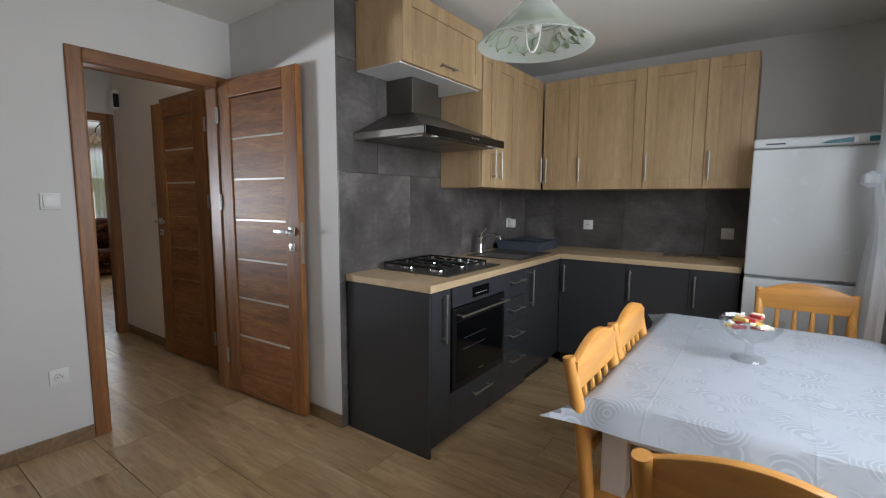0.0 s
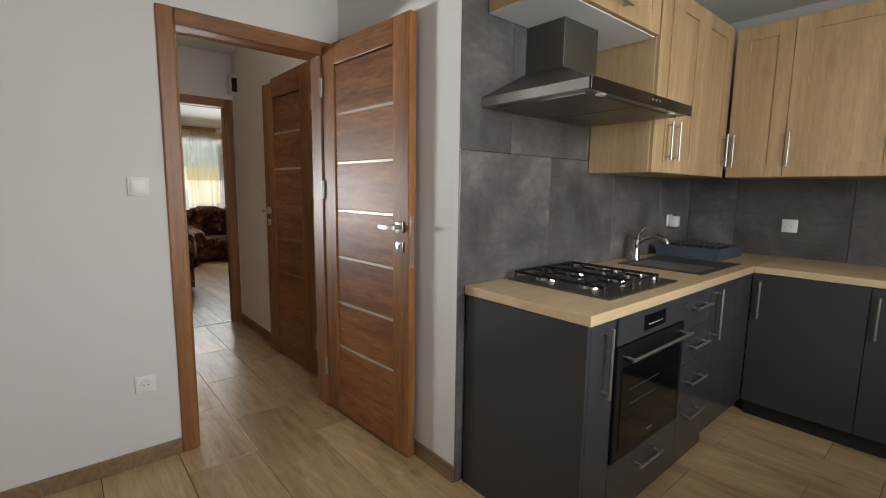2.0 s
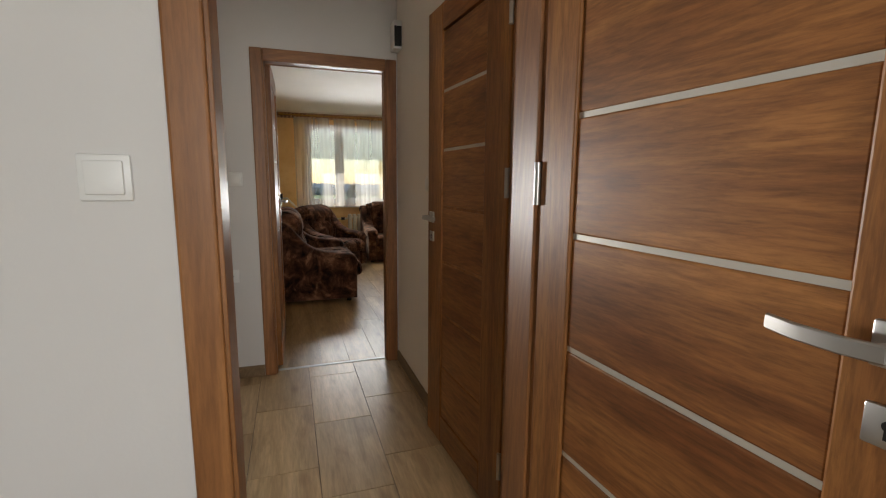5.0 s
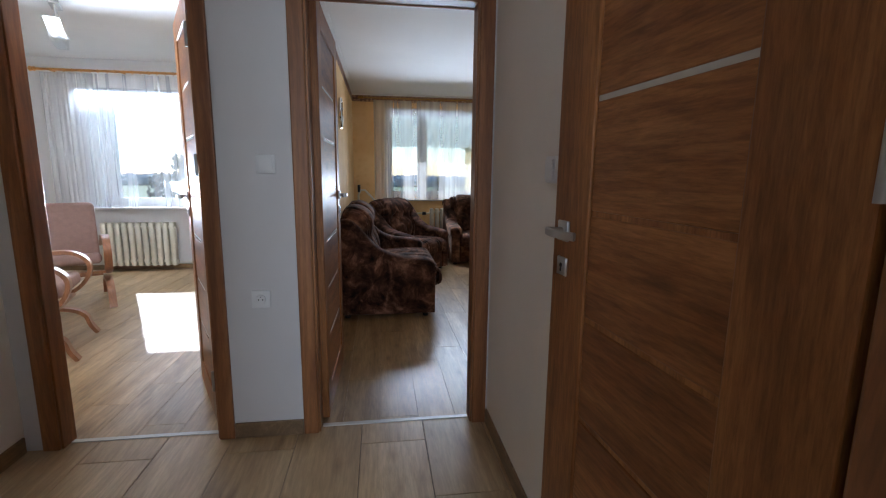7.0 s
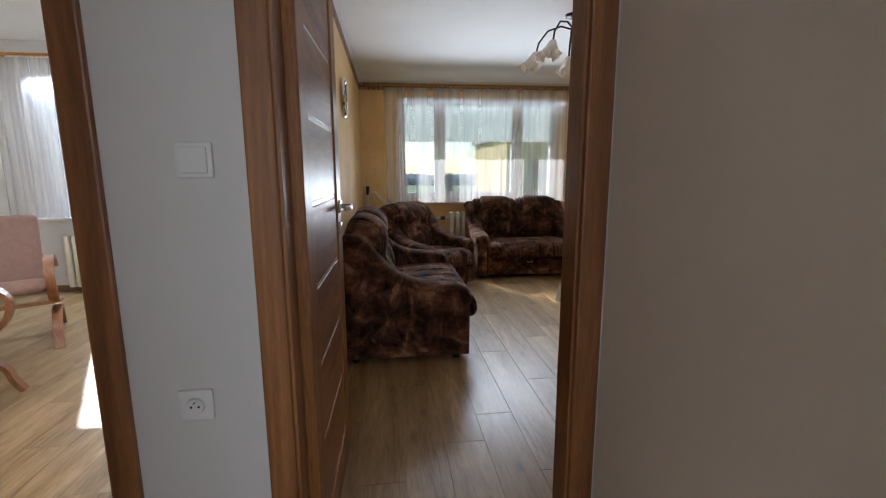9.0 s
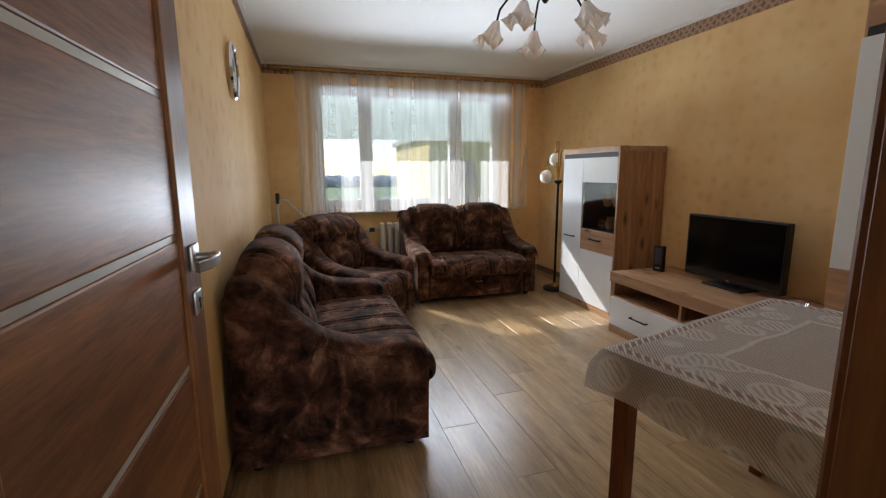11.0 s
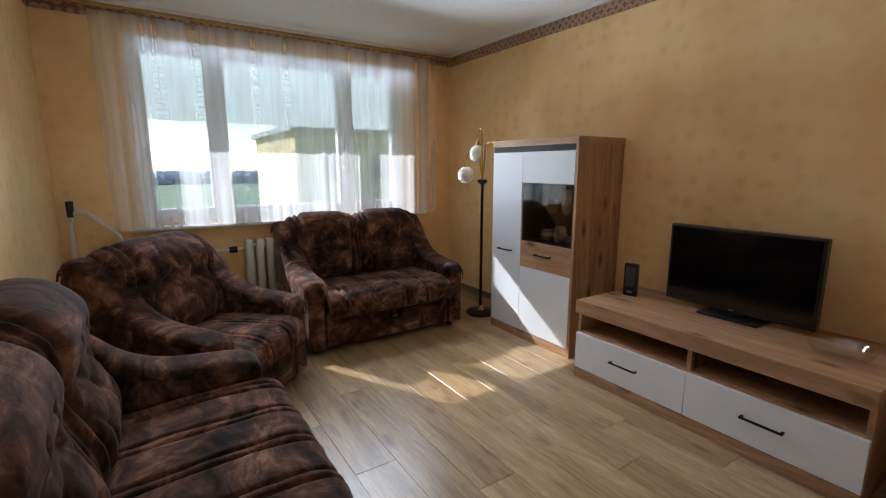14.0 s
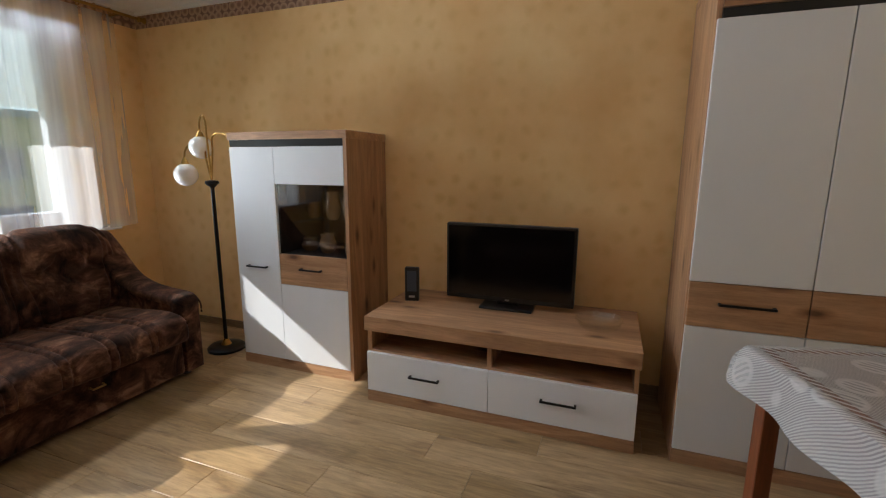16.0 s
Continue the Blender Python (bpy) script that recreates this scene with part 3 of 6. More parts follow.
# ---- doors ----
def casing(name, axis, wall, lo, hi, top, out, depth, label):
    """Door frame: jambs through the wall and casings on both faces. axis: along which the opening runs; wall: the two faces."""
    ob = thing(name, label, "door frame", kind="structure")
    a, b = wall
    w = 0.078

    def put(nm, u0, u1, v0, v1, z0, z1, mt, bev=0.006):
        bm = bmesh.new()
        if axis == "y":
            box(bm, v0, v1, u0, u1, z0, z1, bev)
        else:
            box(bm, u0, u1, v0, v1, z0, z1, bev)
        part(nm, bm, mt, ob)
    across = casing_wood_y if axis == "y" else casing_wood_x
    put("jamb", lo - 0.022, lo + 0.012, a, b, 0, top + 0.012, casing_wood, 0.002)
    put("jamb", hi - 0.012, hi + 0.022, a, b, 0, top + 0.012, casing_wood, 0.002)
    put("head_jamb", lo - 0.01, hi + 0.01, a + 0.001, b - 0.001, top, top + 0.03, across, 0.002)
    for face, way in ((a, -1), (b, 1)):
        v0, v1 = sorted((face - way * 0.004, face + way * 0.016))
        put("casing", lo - w + 0.012, lo + 0.004, v0, v1, 0, top + w - 0.008, casing_wood)
        put("casing", hi - 0.004, hi + w - 0.012, v0, v1, 0, top + w - 0.008, casing_wood)
        put("head_casing", lo + 0.004, hi - 0.004, v0, v1, top - 0.004, top + w - 0.008, across)
    return ob


def lever(parent, x, z, face, way, keyhole=True):
    """Lever handle on a square rose, with a keyhole plate; way: +1 or -1, to which side the lever points."""
    s = -1 if face < 0 else 1
    y0 = face
    part("handle_rose", box(bmesh.new(), x - 0.026, x + 0.026, *sorted((y0, y0 + s * 0.009)), z - 0.026, z + 0.026, 0.003), steel, parent, "square steel rose", True)
    bm = bmesh.new()
    rod(bm, (x, y0, z), (x, y0 + s * 0.05, z), 0.009)
    bar = [(-0.010, 0.040), (-0.006, 0.052), (0.03, 0.058), (0.08, 0.054), (0.118, 0.040), (0.116, 0.033), (0.08, 0.046), (0.03, 0.050), (0.006, 0.044), (0.004, 0.036)]
    prism(bm, [(x + way * p, y0 + s * q) for p, q in bar], "z", z - 0.010, z + 0.010, 0.002, 1)
    part("handle", bm, steel, parent, "satin steel lever handle", True)
    if keyhole:
        k = part("keyhole_plate", box(bmesh.new(), x - 0.024, x + 0.024, *sorted((y0, y0 + s * 0.007)), z - 0.115, z - 0.067, 0.003), steel, parent, "square steel keyhole plate", True)
        bm = rod(bmesh.new(), (x, y0 + s * 0.0072, z - 0.088), (x, y0 + s * 0.0085, z - 0.088), 0.006)
        box(bm, x - 0.003, x + 0.003, *sorted((y0 + s * 0.0072, y0 + s * 0.0085)), z - 0.104, z - 0.088)
        part("keyhole", bm, black_plastic, k)


def door_leaf(name, label, at, rz, width, height, strips, way=1, hinges=True, sh=0.115, st=0.115):
    """A panelled leaf; local x runs from the hinge to the free edge, the faces look along local y."""
    ob = thing(name, label, "door", at, rz)
    mv, mh = door_wood, door_wood_x
    th = 0.020
    z0 = 0.012
    for x0, x1 in ((0, sh), (width - st, width)):
        part("stile", box(bmesh.new(), x0, x1, -th, th, z0, height, 0.004), mv, ob)
    part("rail", box(bmesh.new(), sh, width - st, -th, th, z0, z0 + 0.14, 0.003), mh, ob)
    part("rail", box(bmesh.new(), sh, width - st, -th, th, height - 0.11, height, 0.003), mh, ob)
    n = 7
    lo, hi = z0 + 0.14, height - 0.11
    step = (hi - lo) / n
    for k in range(n):
        a, b = lo + k * step, lo + (k + 1) * step
        part("panel", box(bmesh.new(), sh, width - st, -th + 0.007, th - 0.007, a + (0.006 if k else 0), b - 0.006, 0.004), mh, ob)
        if k < n - 1:
            glazed = k in strips
            part("strip", box(bmesh.new(), sh, width - st, -th + 0.010, th - 0.010, b - 0.006, b + 0.006), alu_strip if glazed else mv, ob, "narrow satin strip" if glazed else "")
    part("edge_band", box(bmesh.new(), width, width + 0.003, -th + 0.002, th - 0.002, z0, height), edge_wood, ob, "lighter edge band")
    part("latch_plate", box(bmesh.new(), width + 0.003, width + 0.0045, -0.010, 0.010, 0.93, 1.17, 0.001), steel, ob, "steel latch plate")
    lever(ob, width - 0.06, 1.115, th, -1)
    lever(ob, width - 0.06, 1.115, -th, -1)
    if hinges:
        for z in (0.25, 1.28, 1.83):
            part("hinge", rod(bmesh.new(), (-0.006, th * way + 0.006 * way, z - 0.05), (-0.006, th * way + 0.006 * way, z + 0.05), 0.008), steel, ob, "steel barrel hinge", True)
    return ob


casing("door_frame_kitchen", "y", (-3.04, -2.92), 0.854, 1.56, 2.0, 0, 0, "walnut door frame between kitchen and hall")
casing("door_frame_living", "y", (-5.12, -5.03), 0.861, 1.625, 2.0, 0, 0, "walnut door frame of the living room")
casing("door_frame_bedroom", "y", (-5.12, -5.03), -0.278, 0.411, 2.0, 0, 0, "walnut door frame of the bedroom")
casing("door_frame_closet", "x", (1.70, 1.76), -3.985, -3.322, 2.02, 0, 0, "walnut door frame in the hall side wall")
ang = math.degrees(math.atan2(0.045, 0.74))
door_leaf("door_kitchen", "walnut kitchen door with satin strips, wide open", (-2.905, 1.575, 0), ang, 0.735, 2.04, (0, 1, 2, 3, 4, 5), -1)
door_leaf("door_closet", "dark walnut hall door with two satin strips, slightly ajar", (-3.338, 1.705, 0), 180 + 4.0, 0.745, 2.04, (4, 5), 1, sh=0.17, st=0.165)
door_leaf("door_living", "walnut living room door opened against the wall", (-5.135, 0.884, 0), 180 - 1.2, 0.765, 2.03, (0, 1, 2, 3, 4, 5), 1)
BEDA = 26.0
door_leaf("door_bedroom", "walnut bedroom door opened inwards", (-5.135, 0.383, 0), 180 + BEDA, 0.655, 2.03, (0, 1, 2, 3, 4, 5), 1)

# ---- skirtings and thresholds ----
def skirting(x0, x1, y0, y1, h=0.075):
    return setting("baseboard", B(x0, x1, y0, y1, 0, h, 0.003), skirting_wood, "wood-look tile skirting along the wall", "baseboard")


skirting(-2.92, -2.908, -1.36, 0.787)
skirting(-2.908, -1.9, 1.648, 1.66)
skirting(-5.03, -5.018, 0.479, 0.793)
skirting(-5.018, -4.06, 1.688, 1.70)
skirting(-5.018, -3.06, -0.42, -0.408)
skirting(-10.138, -5.98, 4.068, 4.08, 0.06)
skirting(-10.15, -10.138, 0.78, 4.08, 0.06)
skirting(-10.138, -5.2, 0.78, 0.792, 0.06)
skirting(-9.1, -9.088, -3.24, 0.66, 0.06)
for y0, y1 in ((0.875, 1.611), (-0.264, 0.397)):
    setting("threshold", B(-5.098, -5.072, y0, y1, -0.004, 0.005, 0.002), alu_strip, "pale metal threshold strip", "threshold")


# ---- kitchen units ----
def bar_handle(parent, p, q, out, material=None):
    """A round bar on two posts; out: the way off the front."""
    p, q, out = Vector(p), Vector(q), Vector(out)
    bm = bmesh.new()
    rod(bm, p + out, q + out, 0.006)
    d = (q - p).normalized()
    for c in (p + d * 0.02, q - d * 0.02):
        rod(bm, c, c + out, 0.005)
    return part("handle", bm, material or steel, parent, "steel bar handle", True)


def shaker_front(parent, x0, x1, z0, z1, mt, handle=None, y=0.0):
    g = 0.0015
    x0, x1, z0, z1 = x0 + g, x1 - g, z0 + g, z1 - g
    w = min(0.075, (x1 - x0) * 0.28)
    f = part("door", B(x0, x1, y - 0.012, y, z0, z1), mt, parent, "oak shaker door")
    for u, v in ((x0, x0 + w), (x1 - w, x1)):
        part("stile", B(u, v, y - 0.020, y - 0.012, z0, z1, 0.0015, 1), mt, f)
    for u, v in ((z0, z0 + w), (z1 - w, z1)):
        part("rail", B(x0 + w, x1 - w, y - 0.020, y - 0.012, u, v, 0.0015, 1), mt, f)
    if handle:
        (ax, az), (bx, bz) = handle
        bar_handle(f, (ax, y - 0.020, az), (bx, y - 0.020, bz), (0, -0.03, 0))
    return f


def wall_unit(label, at, rz, w, z0, z1, depth, doors, under=None):
    """Wall cabinet; local x along the front, local y back to the wall."""
    ob = thing("wall_cabinet", label, "cabinet", at, rz, "oak wall cabinets")
    part("body", B(0, w, 0, depth, z0, z1, 0.001, 1), oak, ob)
    for d in doors:
        shaker_front(ob, *d)
    if under:
        part("underside", B(0.002, w - 0.002, 0.002, depth - 0.002, z0 - 0.004, z0), under, ob, "white underside panel")
    return ob


UB, UT = 1.385, 2.245
hh = 0.19
wall_unit("oak wall cabinet above the cooker hood", (-1.575, 1.795, 0), 90, 0.77, 2.0, 2.36, 0.317, [(0, 0.77, 2.0, 2.36, oak, ((0.30, 2.045), (0.46, 2.045)))], white_matt)
wall_unit("oak wall cabinet with narrow and wide doors", (-1.575, 2.58, 0), 90, 0.50, UB, UT, 0.317, [(0, 0.17, UB, UT, oak, ((0.13, UB + 0.06), (0.13, UB + 0.06 + hh))), (0.17, 0.50, UB, UT, oak, ((0.22, UB + 0.06), (0.22, UB + 0.06 + hh)))])
wall_unit("oak corner wall cabinet", (-1.575, 3.08, 0), 90, 0.49, UB, UT, 0.317, [(0, 0.42, UB, UT, oak, ((0.37, UB + 0.06), (0.37, UB + 0.06 + hh)))])
wall_unit("oak wall cabinet beside the corner", (-1.555, 3.57, 0), 0, 0.285, UB, UT, 0.37, [(0, 0.285, UB, UT, oak, ((0.04, UB + 0.06), (0.04, UB + 0.06 + hh)))])
wall_unit("wide oak wall cabinet", (-1.27, 3.57, 0), 0, 0.49, UB, UT, 0.37, [(0, 0.49, UB, UT, oak, ((0.025, UB + 0.06), (0.025, UB + 0.06 + hh)))])
wall_unit("wide oak wall cabinet", (-0.78, 3.57, 0), 0, 0.385, UB, UT, 0.37, [(0, 0.385, UB, UT, oak, ((0.025, UB + 0.06), (0.025, UB + 0.06 + hh)))])
wall_unit("narrow oak wall cabinet at the end", (-0.395, 3.57, 0), 0, 0.275, UB, UT, 0.37, [(0, 0.275, UB, UT, oak, ((0.035, UB + 0.06), (0.035, UB + 0.06 + hh)))])


def base_unit(label, at, rz, w, fronts, depth=0.56, z0=0.10, side=False):
    """Base cabinet: body, plinth and flat graphite fronts; fronts are (kind, x0, x1, z0, z1, handle ends)."""
    ob = thing("base_cabinet", label, "cabinet", at, rz, "graphite base cabinets")
    part("body", B(0.001, w - 0.001, 0.001, depth, z0, 0.85), plinth_black, ob)
    part("plinth", B(0.001, w - 0.001, 0.05, 0.07, 0.0, z0), plinth_black, ob, "black plinth")
    if side:
        part("side_panel", B(-0.018, 0, -0.018, depth, 0.0, 0.85, 0.001, 1), graphite, ob, "glossy graphite end panel")
    for nm, x0, x1, a, b, h in fronts:
        f = part(nm, B(x0 + 0.0015, x1 - 0.0015, -0.019, 0, a + 0.0015, b - 0.0015, 0.0015, 1), graphite, ob, "glossy graphite front")
        if h:
            bar_handle(f, (h[0], -0.019, h[1]), (h[2], -0.019, h[3]), (0, -0.03, 0))
    return ob


FX = -1.325
base_unit("narrow graphite cabinet at the end of the worktop", (FX, 1.712, 0), 90, 0.163, [("door", 0, 0.163, 0.05, 0.85, (0.09, 0.58, 0.09, 0.83))], side=True)
oven_unit = base_unit("graphite oven housing with a drawer", (FX, 1.875, 0), 90, 0.58, [("drawer", 0, 0.58, 0.05, 0.285, (0.20, 0.215, 0.40, 0.215))])
base_unit("graphite drawer unit with four drawers", (FX, 2.455, 0), 90, 0.32, [("drawer", 0, 0.32, 0.05, 0.34, (0.07, 0.265, 0.25, 0.265)), ("drawer", 0, 0.32, 0.34, 0.52, (0.07, 0.43, 0.25, 0.43)), ("drawer", 0, 0.32, 0.52, 0.68, (0.07, 0.60, 0.25, 0.60)), ("drawer", 0, 0.32, 0.68, 0.85, (0.07, 0.78, 0.25, 0.78))])
base_unit("graphite base cabinet under the sink", (FX, 2.775, 0), 90, 0.585, [("door", 0, 0.30, 0.10, 0.85, (0.045, 0.58, 0.045, 0.83)), ("door", 0.30, 0.585, 0.10, 0.85, None)])
FY = 3.375
base_unit("graphite corner base cabinet", (-1.303, FY, 0), 0, 0.49, [("door", 0.0, 0.49, 0.10, 0.85, (0.045, 0.60, 0.045, 0.81))], 0.57)
base_unit("plain graphite base cabinet door", (-0.813, FY, 0), 0, 0.40, [("door", 0, 0.40, 0.10, 0.85, (0.035, 0.60, 0.035, 0.81))], 0.57)
base_unit("graphite base cabinet beside the fridge", (-0.413, FY, 0), 0, 0.285, [("door", 0, 0.285, 0.10, 0.85, (0.04, 0.60, 0.04, 0.81))], 0.57)
wt = thing("worktop", "pale wood-look kitchen worktop round the corner", "worktop")
part("slab", B(-1.893, -1.295, 1.69, 3.94, 0.852, 0.89, 0.003), worktop_wood, wt)
part("slab", B(-1.2945, -0.125, 3.345, 3.94, 0.852, 0.89, 0.003), worktop_wood_x, wt)

# built-in oven
oven = thing("oven", "black glass built-in oven with steel handle", "oven", (FX, 1.885, 0), 90)
part("body", B(0.005, 0.555, -0.001, 0.0, 0.29, 0.85), black_plastic, oven)
ofr = part("door", B(0.0, 0.56, -0.028, -0.001, 0.29, 0.735, 0.004), black_plastic, oven, "oven door with black glass")
part("glass", B(0.035, 0.525, -0.031, -0.0285, 0.33, 0.66, 0.001, 1), black_glass, ofr, "dark oven window")
bar_handle(ofr, (0.02, -0.028, 0.70), (0.54, -0.028, 0.70), (0, -0.045, 0))
pan = part("control_panel", B(0.0, 0.56, -0.024, -0.001, 0.742, 0.848, 0.003), graphite, oven)
part("display", B(0.19, 0.37, -0.026, -0.0242, 0.765, 0.825), black_glass, pan, "dark clock display")
for k in range(5):
    part("key", B(0.225 + k * 0.026, 0.235 + k * 0.026, -0.0268, -0.026, 0.784, 0.788), white_plastic, pan)
part("lettering", boxes((0.255, 0.305, -0.0318, -0.0312, 0.345, 0.352)), steel, ofr, "plain steel maker's mark")
for z in (0.56, 0.50):
    for y in (-0.0316,):
        part("rack", boxes((0.10, 0.33, y, y + 0.0004, z, z + 0.003)), grey_plastic, ofr, "oven rack behind the glass")

# cooker hood
hood = thing("cooker_hood", "stainless chimney cooker hood under the oak cabinet", "cooker hood", (-1.898, 1.77, 0), 90)
W = 0.80
bm = bmesh.new()
lo = [(0, -0.50, 1.665), (W, -0.50, 1.665), (W, 0, 1.665), (0, 0, 1.665)]
hi = [(0.27, -0.20, 1.80), (0.52, -0.20, 1.80), (0.52, 0, 1.80), (0.27, 0, 1.80)]
vl, vh = [bm.verts.new(v) for v in lo], [bm.verts.new(v) for v in hi]
for k in range(4):
    bm.faces.new((vl[k], vl[(k + 1) % 4], vh[(k + 1) % 4], vh[k]))
bm.faces.new(vh)
bm.faces.new(vl[::-1])
part("canopy", bm, dark_steel, hood)
part("chimney", B(0.27, 0.52, -0.20, 0, 1.80, 1.996, 0.002), dark_steel, hood)
part("rim", B(0, W, -0.50, 0, 1.628, 1.6645, 0.002), steel, hood, "brushed steel rim")
part("front_panel", B(-0.002, W + 0.002, -0.508, -0.4995, 1.624, 1.668, 0.002), black_glass, hood, "black control strip")
part("filter", B(0.04, W / 2 - 0.005, -0.46, -0.05, 1.620, 1.6275), dark_steel, hood)
part("filter", B(W / 2 + 0.005, W - 0.04, -0.46, -0.05, 1.620, 1.6275), dark_steel, hood)
for x in (0.12, 0.68):
    part("lamp", rod(bmesh.new(), (x, -0.47, 1.622), (x, -0.47, 1.629), 0.02), opal, hood)
for k in range(3):
    part("button", B(0.42 + k * 0.03, 0.435 + k * 0.03, -0.511, -0.508, 1.642, 1.652), steel, hood)

# gas hob
hob = thing("gas_hob", "black glass gas hob with cast-iron grates and steel knobs", "hob", (-1.335, 1.93, 0.89), 90)
part("plate", box(bmesh.new(), 0, 0.58, 0.03, 0.53, 0.0, 0.008, 0.003), dark_steel, hob, "polished dark steel plate")
for gx in (0.02, 0.245):
    bm = bmesh.new()
    for y in (0.07, 0.50):
        rod(bm, (gx, y, 0.04), (gx + 0.215, y, 0.04), 0.006, seg=6)
    for x in (gx, gx + 0.215):
        rod(bm, (x, 0.07, 0.04), (x, 0.50, 0.04), 0.006, seg=6)
        for y in (0.07, 0.285, 0.50):
            rod(bm, (x, y, 0.008), (x, y, 0.046), 0.006, seg=6)
    for cy in (0.19, 0.405):
        for dx, dy in ((1, 0), (-1, 0), (0, 1), (0, -1)):
            cx = gx + 0.1075
            rod(bm, (cx + dx * 0.1075, cy + dy * 0.095, 0.042), (cx + dx * 0.03, cy + dy * 0.03, 0.044), 0.005, seg=6)
    part("grate", bm, cast_iron, hob, "black cast-iron grate")
    for cy, r in ((0.19, 0.035), (0.405, 0.045)):
        b = part("burner", lathe(bmesh.new(), [(r + 0.012, 0.008), (r + 0.01, 0.018), (r * 0.7, 0.022)], 20, (gx + 0.1075, cy, 0), True), chrome, hob, "bright burner ring", True)
        part("cap", lathe(bmesh.new(), [(r * 0.7, 0.022), (r * 0.68, 0.030), (0.001, 0.032)], 20, (gx + 0.1075, cy, 0)), cast_iron, b, "", True)
for k in range(5):
    part("knob", lathe(bmesh.new(), [(0.020, 0.008), (0.018, 0.030), (0.001, 0.032)], 16, (0.525, 0.12 + k * 0.062, 0)), steel, hob, "steel knob", True)

# sink, tap, dish rack
sink = thing("sink", "dark inset sink in the worktop corner", "sink", (-1.36, 2.78, 0.89), 90)
bm = bmesh.new()
box(bm, 0, 0.55, 0.0, 0.035, 0, 0.006, 0.002)
box(bm, 0, 0.55, 0.405, 0.44, 0, 0.006, 0.002)
box(bm, 0, 0.035, 0.035, 0.405, 0, 0.006, 0.002)
box(bm, 0.30, 0.55, 0.035, 0.405, 0, 0.006, 0.002)
part("rim", bm, dark_steel, sink)
part("bowl", boxes((0.035, 0.30, 0.035, 0.405, 0.0006, 0.0026)), steel, sink, "steel bowl")
tap = thing("tap", "chrome single-lever kitchen tap", "tap", (-1.80, 2.98, 0.896), 90)
bm = lathe(bmesh.new(), [(0.026, 0), (0.024, 0.01), (0.02, 0.02), (0.02, 0.10), (0.022, 0.12)], 16, closed=True)
part("body", bm, chrome, tap, "", True)
part("spout", tube(bmesh.new(), [(0, 0, 0.09), (0, -0.05, 0.13), (0, -0.12, 0.15), (0, -0.17, 0.13), (0, -0.175, 0.11)], 0.011, 10), chrome, tap, "", True)
part("lever", tube(bmesh.new(), [(0, 0, 0.12), (0.01, 0.0, 0.145), (0.05, -0.02, 0.185)], [0.018, 0.012, 0.007], 10), chrome, tap, "", True)
rack = thing("dish_rack", "grey plastic dish rack beside the sink", "dish rack", (-1.82, 3.30, 0.89), 0)
bm = bmesh.new()
for y in (0.0, 0.42):
    prism(bm, [(0, 0.0), (0.34, 0.0), (0.36, 0.075), (-0.02, 0.075)], "y", y, y + 0.012)
for x in (0.0, 0.33):
    box(bm, x, x + 0.012, 0.012, 0.42, 0.0, 0.070)
part("tray", bm, grey_plastic, rack)
for k in range(9):
    part("divider", tube(bmesh.new(), [(0.03 + k * 0.034, 0.03, 0.02), (0.03 + k * 0.034, 0.10, 0.08), (0.03 + k * 0.034, 0.32, 0.08), (0.03 + k * 0.034, 0.40, 0.02)], 0.004, 6), grey_plastic, rack)
part("floor_plate", boxes((0.012, 0.33, 0.012, 0.42, 0.0, 0.012)), grey_plastic, rack)
board = thing("serving_board", "dark patterned glass board lying on the worktop", "cutting board", (-0.62, 3.62, 0.89), 8)
part("plate", B(0, 0.36, 0, 0.24, 0.0, 0.008, 0.003), ceramic_dark, board)

# fridge
fr = thing("fridge", "white fridge-freezer with a teal-accented control strip", "fridge", (-0.11, 3.26, 0), 0)
part("body", B(0.002, 0.58, 0.055, 0.64, 0.03, 1.65, 0.006), fridge_white, fr)
part("top_cover", B(0.0, 0.582, 0.03, 0.645, 1.60, 1.665, 0.01), fridge_white, fr)
part("control_strip", B(0.0, 0.582, -0.008, 0.05, 1.605, 1.66, 0.012), fridge_white, fr)
part("upper_door", box(bmesh.new(), 0, 0.582, 0, 0.05, 0.86, 1.60, 0.012, 3), fridge_white, fr, "", True)
part("lower_door", box(bmesh.new(), 0, 0.582, 0, 0.05, 0.08, 0.845, 0.012, 3), fridge_white, fr, "", True)
part("kick_plate", B(0.01, 0.57, 0.03, 0.06, 0.0, 0.075), plinth_black, fr)
teal = plain("teal_badge", "3A7E8C", 0.3)
bm = bmesh.new()
prism(bm, [(0.30, 1.618), (0.34, 1.634), (0.44, 1.645), (0.44, 1.618)], "y", -0.011, -0.0082)
part("badge", bm, teal, fr, "teal curved accent")
bm = bmesh.new()
prism(bm, [(0.50, 1.618), (0.50, 1.645), (0.575, 1.645), (0.575, 1.618)], "y", -0.011, -0.0082)
part("badge", bm, teal, fr, "teal accent")
part("dial", rod(bmesh.new(), (0.47, -0.008, 1.632), (0.47, -0.018, 1.632), 0.012), white_plastic, fr, "", True)
part("lettering", boxes((0.06, 0.15, -0.0095, -0.0082, 1.624, 1.632)), grey_plastic, fr, "plain grey maker's mark")

